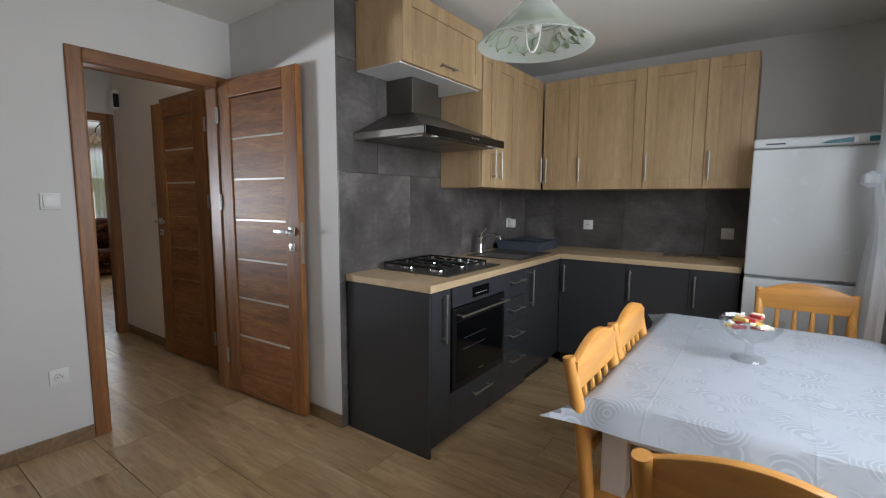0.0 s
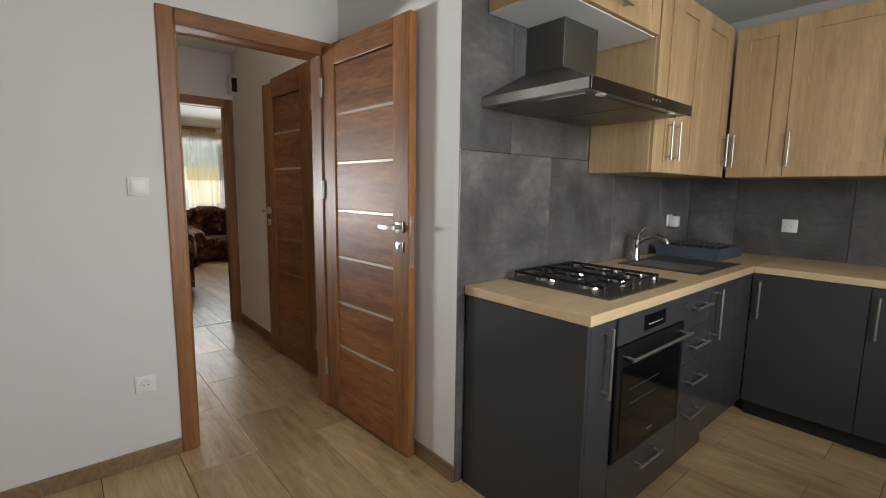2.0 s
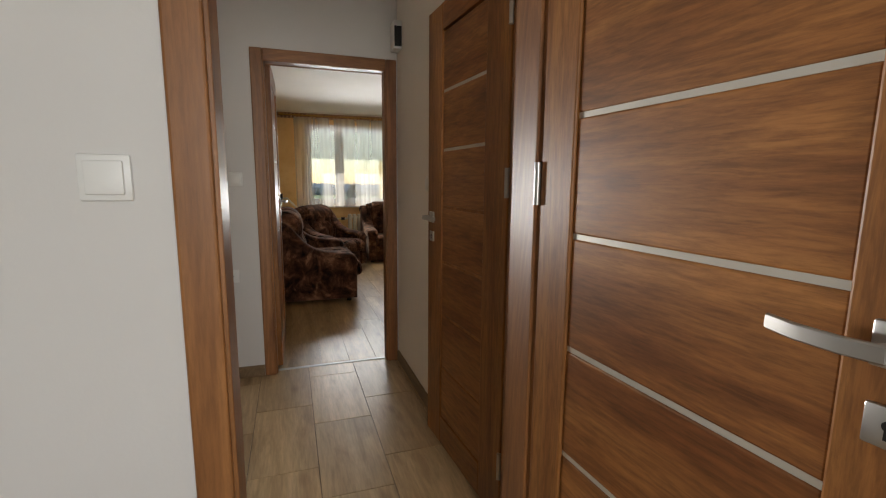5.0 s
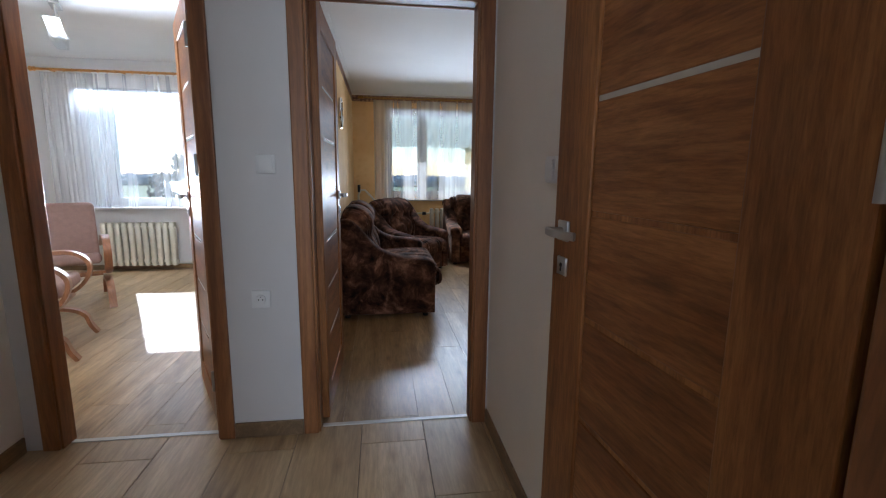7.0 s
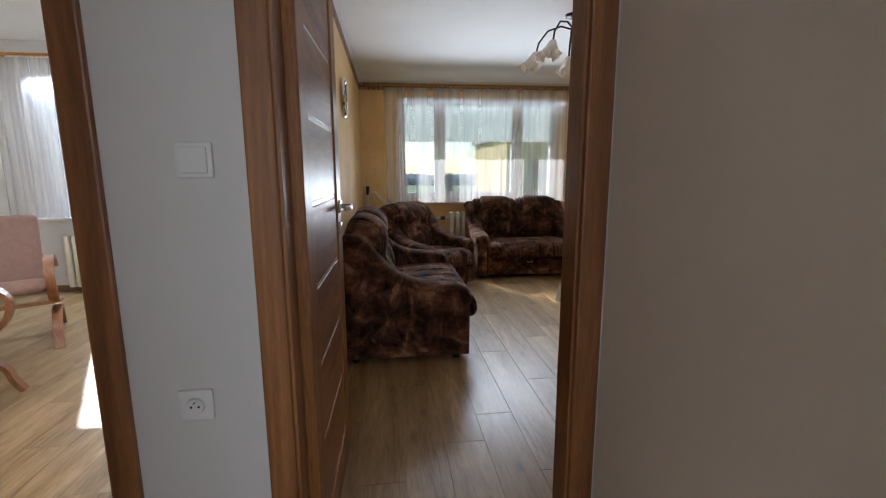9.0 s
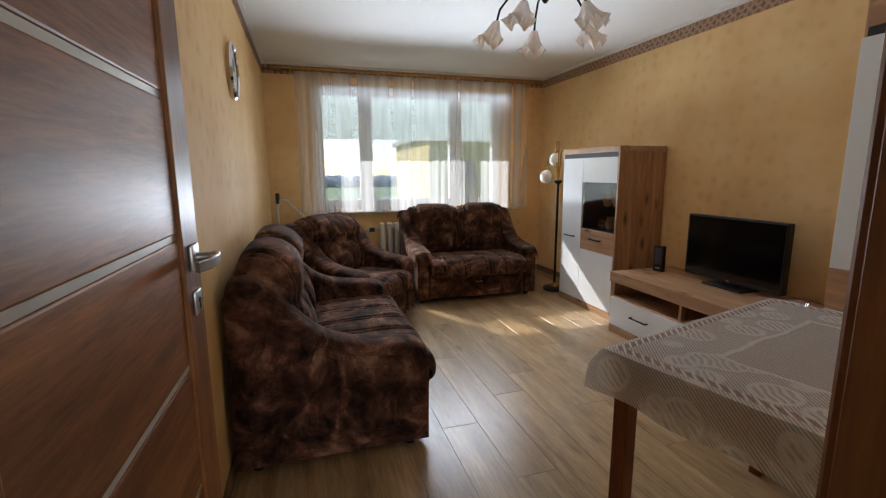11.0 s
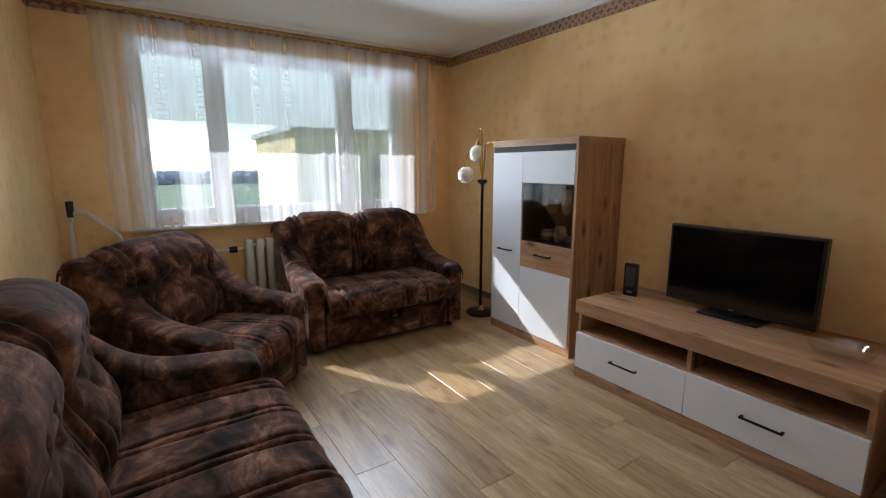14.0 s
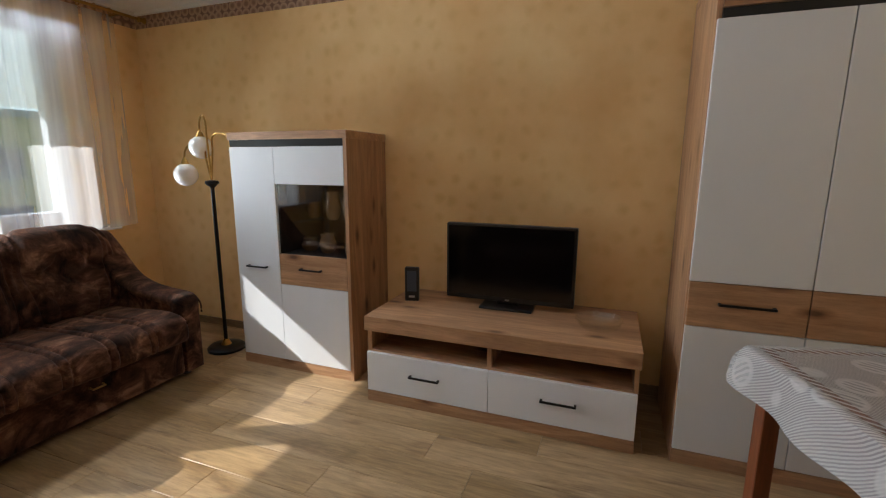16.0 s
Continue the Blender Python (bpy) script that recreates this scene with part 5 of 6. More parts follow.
def seat_set(name, label, at, rz, width, cushions, depth=0.86, back_h=0.93):
    """Plush seat with padded sloping arms, a channelled seat and overstuffed gathered back cushions; front edge at local y = 0, back at y = depth."""
    ob = thing(name, label, "sofa" if cushions > 1 else "armchair", at, rz, "brown plush suite")
    aw = 0.15
    hw = width / 2
    slope = [(depth - 0.005, 0.80), (depth - 0.03, 0.855), (depth - 0.11, 0.865), (depth - 0.19, 0.80), (depth - 0.28, 0.695), (depth - 0.38, 0.605), (depth - 0.50, 0.555), (depth - 0.64, 0.535), (0.11, 0.525), (0.05, 0.51), (0.02, 0.475), (0.018, 0.42)]
    line = [along(slope, k / 40) for k in range(41)]
    for s in (-1, 1):
        a, b = sorted((s * (hw - 0.012), s * (hw - aw + 0.02)))
        low = [(y, z - 0.035) for y, z in line]
        panel = prism(bmesh.new(), [(depth, 0.04), (depth, 0.76)] + low[1:] + [(0.022, 0.04)], "x", a, b, 0.008, 2)
        arm = part("armrest", panel, plush, ob, "flat dark plush arm side", 60)

        def pad(u, v, s=s):
            y, z = along(slope, u)
            y2, z2 = along(slope, min(u + 0.01, 1))
            y1, z1 = along(slope, max(u - 0.01, 0))
            d = Vector((y2 - y1, z2 - z1)).normalized()
            n = Vector((-d.y, d.x)) * -1
            q = math.pi * (v * 1.3 - 0.15)
            flat = 0.034 + 0.006 * math.sin(u * 9 + s) * noise.noise(Vector((u * 5, s, at[0])))
            h = flat * (abs(math.sin(q)) ** 0.6 * (1 if math.sin(q) > 0 else -1)) - 0.034
            x = s * (hw - aw / 2 - 0.004 - (aw / 2 + 0.008) * (abs(math.cos(q)) ** 0.7) * (1 if math.cos(q) < 0 else -1) * -1)
            return (x, y + n.x * h, z + n.y * h)
        part("arm_pad", sheet(bmesh.new(), pad, 48, 16), plush, arm, "padded plush arm top", True)
        path = [(s * (hw + 0.001), y, z - 0.034) for y, z in line]
        part("piping", tube(bmesh.new(), path, 0.0055, 6), plush, arm, "", True)
    part("base", box(bmesh.new(), -hw + aw - 0.01, hw - aw + 0.01, 0.03, depth - 0.05, 0.04, 0.30, 0.012, 3), plush, ob, "flat plush front panel", True)
    for x in (-hw + 0.08, hw - 0.08):
        for y in (0.10, depth - 0.08):
            part("foot", rod(bmesh.new(), (x, y, 0), (x, y, 0.05), 0.025), black_plastic, ob)
    wide = 2 * (hw - aw) + 0.02
    seams, x, k = [], -wide / 2 + (0.12 if cushions > 1 else 0.16), 0
    while x < wide / 2 - 0.06:
        seams.append(x)
        x += (0.045, 0.17)[k % 2]
        k += 1

    def seat(u, v):
        x = -wide / 2 + wide * u
        y, z = along([(0.02, 0.25), (-0.045, 0.27), (-0.058, 0.33), (-0.035, 0.395), (0.03, 0.425), (0.16, 0.432), (0.32, 0.428), (0.46, 0.42), (depth - 0.26, 0.41)], v)
        deep = sum(math.exp(-((x - q) / 0.008) ** 2) for q in seams)
        puff = 0.007 * noise.noise(Vector((x * 7, y * 5, at[0]))) + 0.004 * noise.noise(Vector((x * 22, y * 9, 2)))
        end = max(0, 1 - min(u, 1 - u) / 0.03)
        drop = 0.016 * min(deep, 1.2) + 0.03 * end * end - puff
        return (x, y + (drop if z < 0.39 else 0), z - (drop if z >= 0.36 else 0))
    part("seat_cushion", sheet(bmesh.new(), seat, 190 if cushions > 1 else 96, 40), plush, ob, "plush seat with sewn channels", True)

    r = back_h - 0.93
    crown = [(depth - 0.27, 0.37), (depth - 0.345, 0.43), (depth - 0.365, 0.52), (depth - 0.335, 0.62), (depth - 0.30, 0.70 + r * 0.5), (depth - 0.315, 0.77 + r), (depth - 0.295, 0.85 + r), (depth - 0.22, 0.915 + r), (depth - 0.13, 0.935 + r), (depth - 0.055, 0.90 + r), (depth - 0.02, 0.80), (depth - 0.018, 0.66)]
    gap = [(depth - 0.24, 0.37), (depth - 0.285, 0.43), (depth - 0.29, 0.52), (depth - 0.265, 0.62), (depth - 0.235, 0.70), (depth - 0.225, 0.77), (depth - 0.20, 0.82 + r * 0.7), (depth - 0.15, 0.85 + r * 0.7), (depth - 0.10, 0.86 + r * 0.7), (depth - 0.05, 0.84 + r * 0.5), (depth - 0.02, 0.78), (depth - 0.018, 0.66)]
    bwide = 2 * (hw - aw) + 0.13
    cw = bwide / cushions
    # buttons and the creases that run between them, as (across in metres, along the curve)
    buttons = [(-0.11, 0.20), (0.11, 0.20), (0.0, 0.29), (-0.11, 0.37), (0.11, 0.37)]
    creases = [((-0.11, 0.20), (0.0, 0.29)), ((0.11, 0.20), (0.0, 0.29)), ((0.0, 0.29), (-0.11, 0.37)), ((0.0, 0.29), (0.11, 0.37)), ((-0.11, 0.20), (-0.20, 0.29)), ((0.11, 0.20), (0.20, 0.29)), ((-0.20, 0.29), (-0.11, 0.37)), ((0.20, 0.29), (0.11, 0.37)),
               ((-0.11, 0.20), (-0.10, 0.05)), ((0.11, 0.20), (0.10, 0.05)), ((-0.11, 0.37), (-0.06, 0.47)), ((0.11, 0.37), (0.06, 0.47))]

    def back(u, v):
        k = min(int(u * cushions), cushions - 1)
        w = u * cushions - k
        e = abs(2 * w - 1)
        full = (1 - e ** 3.4) ** 0.5
        c, g = along(crown, v), along(gap, v)
        y, z = [p * full + q * (1 - full) for p, q in zip(c, g)]
        x = -bwide / 2 + bwide * u
        m = (w - 0.5) * cw
        fold = 0.0
        for side in (-1, 1):
            edge = side * (cw * 0.33 + 0.03 * math.sin(v * 4.2) - 0.05 * max(0.5 - v, 0))
            fold += 0.034 * math.exp(-((m - edge) / 0.014) ** 2) * min(1, v / 0.12)
            edge2 = side * (cw * 0.415 + 0.015 * math.sin(v * 5))
            fold += 0.024 * math.exp(-((m - edge2) / 0.012) ** 2) * min(1, v / 0.3)
        if v < 0.6:
            fold += 0.017 * sum(math.exp(-(math.hypot(m - a, (v - b) * 0.9) / 0.028) ** 2) for a, b in buttons)
            fold += 0.011 * max(math.exp(-(off_line((m, v * 0.9), (a[0], a[1] * 0.9), (b[0], b[1] * 0.9)) / 0.010) ** 2) for a, b in creases)
            fold += 0.005 * math.exp(-((v - 0.46 - 0.02 * math.cos(m * 14)) / 0.012) ** 2) * (1 if abs(m) < cw * 0.33 else 0)
        fold -= 0.006 * noise.noise(Vector((x * 6, v * 5, at[0] + 3))) + 0.004 * noise.noise(Vector((x * 19, v * 16, 5)))
        lean = min(max((v - 0.45) / 0.3, 0), 1)
        if u in (0, 1):
            return (x, depth - 0.02, min(z, 0.80))
        return (x, y + fold * (1 - 0.7 * lean) if v < 0.8 else y, z - fold * 0.85 * lean)
    part("backrest", sheet(bmesh.new(), back, 84 * cushions, 78), plush, ob, "overstuffed buttoned back cushions", 180)
    part("rear_panel", box(bmesh.new(), -hw + 0.02, hw - 0.02, depth - 0.03, depth, 0.04, 0.78, 0.012, 2), plush, ob)
    return ob


sofa = seat_set("sofa", "brown patterned plush two-seat sofa along the papered wall", (-7.415, 1.665, 0), 180, 1.37, 2, 0.86, 0.96)
love = seat_set("sofa", "brown patterned plush two-seat sofa under the window", (-8.965, 2.775, 0), 90, 1.29, 2, 0.88)
arm = seat_set("armchair", "brown patterned plush armchair turned across the corner", (-8.49, 1.80, 0), 136, 0.84, 1, 0.82, 0.92)
for t, w in ((sofa, 0), (love, 0)):
    bm = tube(bmesh.new(), [(-0.03, 0.022, 0.20), (-0.03, 0.0, 0.195), (0.03, 0.0, 0.195), (0.03, 0.022, 0.20)], 0.005, 6)
    part("pull", bm, brass, t, "small brass pull", True)

# ---- living room: cabinets ----
def black_pull(parent, x, z, w=0.15, y=-0.02):
    bm = bmesh.new()
    box(bm, x - w / 2, x + w / 2, y - 0.028, y - 0.018, z - 0.005, z + 0.005, 0.002)
    for s in (-1, 1):
        box(bm, x + s * (w / 2 - 0.006) - 0.005, x + s * (w / 2 - 0.006) + 0.005, y - 0.02, y, z - 0.005, z + 0.005)
    return part("handle", bm, black_metal, parent, "black bar handle")


cab = thing("display_cabinet", "white gloss and oak display cabinet with a glazed door", "cabinet", (-8.845, 3.63, 0))
cw, cd, chh = 0.835, 0.44, 1.485
part("side_panel", B(0, 0.022, 0, cd, 0, 1.44, 0.001, 1), artisan, cab)
part("side_panel", B(cw - 0.022, cw, -0.02, cd, 0, 1.44, 0.001, 1), artisan, cab, "knotty oak side")
part("top", B(-0.005, cw + 0.004, -0.025, cd, 1.44, chh, 0.003), artisan_x, cab)
part("plinth", B(0, cw - 0.022, -0.018, 0.0, 0, 0.062), artisan_x, cab)
part("shadow_strip", B(0.0, cw - 0.022, -0.012, 0.02, 1.40, 1.44), black_plastic, cab)
part("back_panel", B(0.022, cw - 0.022, cd - 0.01, cd - 0.002, 0.06, 1.44), plinth_black, cab)
part("divider", B(0.325, 0.343, 0.002, cd - 0.011, 0.065, 1.40), plinth_black, cab)
dl = part("door", B(0.002, 0.33, -0.02, 0, 0.065, 1.398, 0.002), white_gloss, cab, "white gloss door")
black_pull(dl, 0.165, 0.665, 0.15)
part("door", B(0.332, cw - 0.024, -0.02, 0, 1.18, 1.398, 0.002), white_gloss, cab, "white gloss panel")
part("door", B(0.332, cw - 0.024, -0.02, 0, 0.065, 0.562, 0.002), white_gloss, cab, "white gloss door")
od = part("door", B(0.332, cw - 0.024, -0.02, 0, 0.565, 0.757, 0.002), artisan_x, cab, "knotty oak strip")
black_pull(od, 0.565, 0.672, 0.15)
part("glass_door", B(0.332, cw - 0.024, -0.016, -0.010, 0.76, 1.178), smoked, cab, "dark glazed door")
part("floor_panel", B(0.345, cw - 0.024, 0.002, cd - 0.011, 0.74, 0.756), plinth_black, cab)
part("shelf", B(0.345, cw - 0.024, 0.02, cd - 0.011, 0.955, 0.963), clear_glass, cab, "glass shelf")
for k, (x, y, z, r, h) in enumerate(((0.62, 0.15, 0.963, 0.05, 0.17), (0.47, 0.16, 0.963, 0.045, 0.10), (0.75, 0.14, 0.963, 0.055, 0.19), (0.44, 0.15, 0.756, 0.06, 0.08), (0.59, 0.12, 0.756, 0.055, 0.12), (0.71, 0.2, 0.756, 0.05, 0.17), (0.77, 0.10, 0.756, 0.04, 0.08))):
    pot = thing("vase", "dark brown ceramic vase in the display cabinet", "vase", (-8.845 + x, 3.63 + y, z), 0, "ceramics in the cabinet")
    part("body", lathe(bmesh.new(), [(r * 0.55, 0), (r * 0.8, h * 0.15), (r, h * 0.5), (r * 0.7, h * 0.8), (r * 0.8, h)], 18, closed=False), ceramic_dark, pot, "", True)
    part("base", lathe(bmesh.new(), [(r * 0.55, 0), (0.001, 0.002)], 18), ceramic_dark, pot)

tvs = thing("tv_bench", "low oak and white television bench with two drawers", "tv stand", (-7.825, 3.47, 0))
w = 1.375
part("top", B(-0.005, w + 0.005, -0.03, 0.58, 0.415, 0.495, 0.003), artisan_x, tvs)
part("side_panel", B(0, 0.022, 0, 0.57, 0.06, 0.415), artisan, tvs)
part("side_panel", B(w - 0.022, w, 0, 0.57, 0.06, 0.415), artisan, tvs)
part("plinth", B(0, w, -0.018, 0.57, 0, 0.062, 0.002), artisan_x, tvs)
part("shelf", B(0.022, w - 0.022, 0, 0.57, 0.285, 0.30), artisan_x, tvs)
part("divider", B(0.675, 0.697, 0, 0.57, 0.30, 0.415), artisan, tvs)
part("back_panel", B(0.022, w - 0.022, 0.55, 0.56, 0.062, 0.415), artisan_x, tvs)
for a, b in ((0.002, 0.685), (0.688, w - 0.002)):
    f = part("drawer", B(a, b, -0.02, 0, 0.066, 0.29, 0.002), white_gloss, tvs, "white gloss drawer front")
    black_pull(f, (a + b) / 2, 0.19, 0.17)

tv = thing("television", "black flat television on a low stand", "television", (-7.14, 3.85, 0.495), 0)
part("screen_frame", B(-0.365, 0.365, 0, 0.05, 0.035, 0.475, 0.006), black_plastic, tv)
part("screen", B(-0.350, 0.350, -0.002, 0.0, 0.062, 0.462), screen_black, tv, "dark glossy screen")
part("neck", B(-0.06, 0.06, 0.02, 0.06, 0.01, 0.10), black_plastic, tv)
part("foot", B(-0.15, 0.15, -0.06, 0.12, 0.0, 0.014, 0.005), black_plastic, tv)
part("badge", boxes((-0.012, 0.012, -0.0025, -0.0002, 0.042, 0.05)), steel, tv, "small silver badge")

sp = thing("weather_station", "small black display unit standing on the bench", "clock", (-7.70, 3.78, 0.495), 14)
part("case", box(bmesh.new(), -0.042, 0.042, 0, 0.035, 0, 0.205, 0.006), black_plastic, sp, "", True)
part("display", B(-0.028, 0.028, -0.0015, 0.0, 0.06, 0.185), grey_plastic, sp, "grey display")
part("badge", boxes((-0.018, 0.018, -0.0015, 0.0, 0.022, 0.034)), steel, sp)

dish = thing("glass_dish", "round cut-glass dish on the television bench", "dish", (-6.64, 3.72, 0.495))
part("plate", lathe(bmesh.new(), [(0.001, 0.0), (0.09, 0.002), (0.105, 0.02), (0.118, 0.045), (0.112, 0.045), (0.098, 0.018), (0.001, 0.008)], 36), pane_material("dish_glass", 0.1), dish, "", True)

wd = thing("wardrobe", "tall white wardrobe with oak band and black handles", "wardrobe", (-6.30, 3.48, 0))
ww = 1.13
part("side_panel", B(0, 0.02, -0.0, 0.58, 0, 2.02, 0.001, 1), artisan, wd)
part("side_panel", B(ww - 0.02, ww, -0.0, 0.58, 0, 2.02, 0.001, 1), artisan, wd)
part("top", B(0, ww, -0.025, 0.58, 2.02, 2.065), artisan_x, wd)
part("cornice", B(0.02, ww - 0.02, -0.022, 0.0, 1.875, 2.02), artisan_x, wd)
part("shadow_strip", B(0.02, ww - 0.02, -0.012, 0.0, 1.838, 1.872), black_plastic, wd)
part("plinth", B(0, ww, -0.02, 0, 0, 0.062), artisan_x, wd)
part("carcass", B(0.02, ww - 0.02, 0.001, 0.57, 0.06, 2.02), plinth_black, wd)
for a, b in ((0.004, 0.42), (0.424, ww - 0.004)):
    part("door", B(a, b, -0.02, 0, 0.066, 0.637, 0.002), white_matt, wd, "white door")
    part("door", B(a, b, -0.02, 0, 0.832, 1.836, 0.002), white_matt, wd, "white door")
    f = part("door", B(a, b, -0.02, 0, 0.64, 0.829, 0.002), artisan_x, wd, "knotty oak band")
    black_pull(f, (a + b) / 2, 0.745, 0.20)

# dining table with lace
lt = thing("dining_table", "cherry dining table under a lace cloth", "table", (-5.71, 2.565, 0), 14)
part("tabletop", B(-0.365, 0.365, -0.505, 0.505, 0.725, 0.752, 0.006), cherry, lt)
for x in (-0.345, 0.295):
    for y in (-0.485, 0.435):
        part("leg", B(x, x + 0.05, y, y + 0.05, 0, 0.725, 0.004), cherry, lt)
for y in (-0.475, 0.455):
    part("apron", B(-0.295, 0.295, y, y + 0.02, 0.63, 0.725), cherry, lt)
for x in (-0.335, 0.315):
    part("apron", B(x, x + 0.02, -0.435, 0.435, 0.63, 0.725), cherry, lt)
solid("tablecloth", cloth_sheet(0.74, 1.02, 0.13, 0.012, 4.0, 90, 110, 0.03), lace, "white lace tablecloth with floral pattern", "tablecloth", at=(-5.71, 2.565, 0.757), rz=14, smooth=True)

# floor lamp
fl = thing("floor_lamp", "black floor lamp with brass arms and opal globes", "floor lamp", (-9.13, 3.725, 0))
part("foot", lathe(bmesh.new(), [(0.125, 0), (0.125, 0.018), (0.11, 0.03), (0.03, 0.035)], 32, closed=True), black_metal, fl, "round black foot", True)
part("collar", lathe(bmesh.new(), [(0.035, 0.035), (0.025, 0.055), (0.014, 0.075)], 20), brass, fl, "brass collar", True)
part("pole", rod(bmesh.new(), (0, 0, 0.03), (0, 0, 1.17), 0.013), black_metal, fl, "", True)
part("cup", lathe(bmesh.new(), [(0.012, 1.14), (0.045, 1.17), (0.04, 1.185), (0.01, 1.19)], 20), black_metal, fl, "", True)


def lamp_arm(dx, dy, top, r, drop, globe):
    pts = [(0, 0, 1.18)] + [(dx * 0.15, dy * 0.15, top - 0.12)]
    for k in range(9):
        a = math.pi * k / 8
        pts.append((dx * (0.15 + 0.85 * (1 - math.cos(a)) / 2), dy * (0.15 + 0.85 * (1 - math.cos(a)) / 2), top - r + r * math.sin(a) - (drop * k / 8)))
    a = part("arm", tube(bmesh.new(), pts, 0.006, 8), brass, fl, "curved brass arm", True)
    e = Vector(pts[-1])
    part("socket", lathe(bmesh.new(), [(0.008, 0.0), (0.022, -0.03), (0.03, -0.05)], 14, e), brass, a, "", True)
    if globe:
        part("globe", lathe(bmesh.new(), [(0.03, -0.048)] + [(0.075 * math.sin(q), -0.115 + 0.075 * math.cos(q)) for q in [0.4 + k * (math.pi - 0.41) / 14 for k in range(15)]], 24, e), opal, a, "white opal globe", True)


lamp_arm(-0.19, -0.03, 1.45, 0.08, 0.03, True)
lamp_arm(-0.09, 0.02, 1.62, 0.08, 0.02, True)
lamp_arm(0.17, 0.03, 1.51, 0.06, 0.03, False)
cord = solid("lamp_cord", tube(bmesh.new(), [(-9.13 + 0.12, 3.75, 0.008), (-9.0, 3.85, 0.008), (-8.93, 3.95, 0.01), (-8.95, 4.06, 0.03), (-9.0, 4.062, 0.3), (-9.02, 4.06, 0.6)], 0.004, 6), black_plastic, "thin black lamp cord running to the socket", "cable", smooth=True)

# wall clock
wc = thing("wall_clock", "oval silver-rimmed wall clock on the yellow wall", "clock", (-7.72, 0.78, 1.835))
part("rim", lathe(bmesh.new(), [(0.15, 0.0), (0.155, 0.02), (0.145, 0.032), (0.135, 0.024)], 40), chrome, wc, "silver rim", True).matrix_local = pose(0, 0, 0, -90, 0, 0)
part("face", lathe(bmesh.new(), [(0.138, 0.0), (0.138, 0.018), (0.001, 0.019)], 40), white_matt, wc, "pale dial").matrix_local = pose(0, 0, 0, -90, 0, 0)
part("hour_hand", boxes((-0.005, 0.005, 0.021, 0.023, 0, 0.07)), black_plastic, wc)
part("minute_hand", boxes((0, 0.10, 0.0235, 0.025, -0.004, 0.004)), black_plastic, wc)
for k in range(12):
    a = math.pi * k / 6
    part("mark", boxes((0.115 * math.sin(a) - 0.005, 0.115 * math.sin(a) + 0.005, 0.0195, 0.0205, 0.115 * math.cos(a) - 0.005, 0.115 * math.cos(a) + 0.005)), black_plastic, wc)

# chandelier
ch = thing("chandelier", "dark metal chandelier with tulip glass shades", "chandelier", (-7.42, 2.56, LC))
part("canopy", lathe(bmesh.new(), [(0.07, 0), (0.065, -0.02), (0.02, -0.035)], 24, closed=True), black_metal, ch, "", True)
part("stem", lathe(bmesh.new(), [(0.02, -0.03), (0.012, -0.06), (0.022, -0.10), (0.03, -0.13), (0.01, -0.16)], 16), black_metal, ch, "", True)
tulip_glass = Nodes("tulip_glass").set(Base_Color=srgb("E3D5C6"), Roughness=0.35, Transmission_Weight=0.3).m
for k in range(5):
    a = math.radians(72 * k + 20)
    c, s = math.cos(a), math.sin(a)
    pts = [(0.02 * c, 0.02 * s, -0.10), (0.10 * c, 0.10 * s, -0.07), (0.20 * c, 0.20 * s, -0.09), (0.27 * c, 0.27 * s, -0.17), (0.29 * c, 0.29 * s, -0.25)]
    ar = part("arm", tube(bmesh.new(), pts, 0.007, 8), black_metal, ch, "curved dark metal arm", True)
    bm = bmesh.new()
    o = Vector((0.29 * c, 0.29 * s, -0.235))
    rings = []
    for j in range(9):
        q = j / 8
        ring = []
        for i in range(30):
            b = 2 * math.pi * i / 30
            flare = 0.022 + 0.030 * math.sin(q * 1.9) + 0.030 * q ** 3 * (1 + 0.8 * math.sin(5 * b))
            ring.append(bm.verts.new(o + Vector((flare * math.cos(b) + 0.05 * q * c, flare * math.sin(b) + 0.05 * q * s, -0.12 * q + 0.030 * q ** 3 * math.sin(5 * b)))))
        rings.append(ring)
    for u, v in zip(rings, rings[1:]):
        for i in range(30):
            bm.faces.new((u[i], u[(i + 1) % 30], v[(i + 1) % 30], v[i]))
    part("shade", bm, tulip_glass, ar, "frilled tulip glass shade", True)


# radiators
def radiator(label, x, y0, y1, z0, z1, n):
    ob = thing("radiator", label, "radiator", (x, y0, 0))
    step = (y1 - y0) / n
    for k in range(n):
        y = step * (k + 0.5)
        part("rib", box(bmesh.new(), 0.0, 0.10, y - step * 0.36, y + step * 0.36, z0, z1, 0.018, 3), radiator_cream, ob, "", True)
    for z in (z0 + 0.06, z1 - 0.06):
        part("pipe", rod(bmesh.new(), (0.05, 0, z), (0.05, y1 - y0, z), 0.022), radiator_cream, ob)
    return ob


radiator("cream cast-iron radiator behind the sofa", -10.12, 1.95, 3.1, 0.12, 0.70, 14)
radiator("cream cast-iron radiator under the bedroom window", -9.07, -2.25, -1.38, 0.06, 0.61, 11)
pp = thing("heating_pipe", "cream heating pipe with a black valve", "pipe", (-10.08, 0, 0))
part("run", tube(bmesh.new(), [(0, 1.95, 0.62), (0, 1.0, 0.62), (0.0, 0.93, 0.60), (0, 0.90, 0.5), (0, 0.90, 0.0)], 0.013, 8), radiator_cream, pp, "", True)
part("riser", tube(bmesh.new(), [(0, 0.85, 0.0), (0, 0.85, 0.9), (0, 0.88, 0.98), (0, 0.95, 0.98), (0.02, 1.12, 0.80), (0.02, 1.15, 0.62)], 0.016, 8), radiator_cream, pp, "", True)
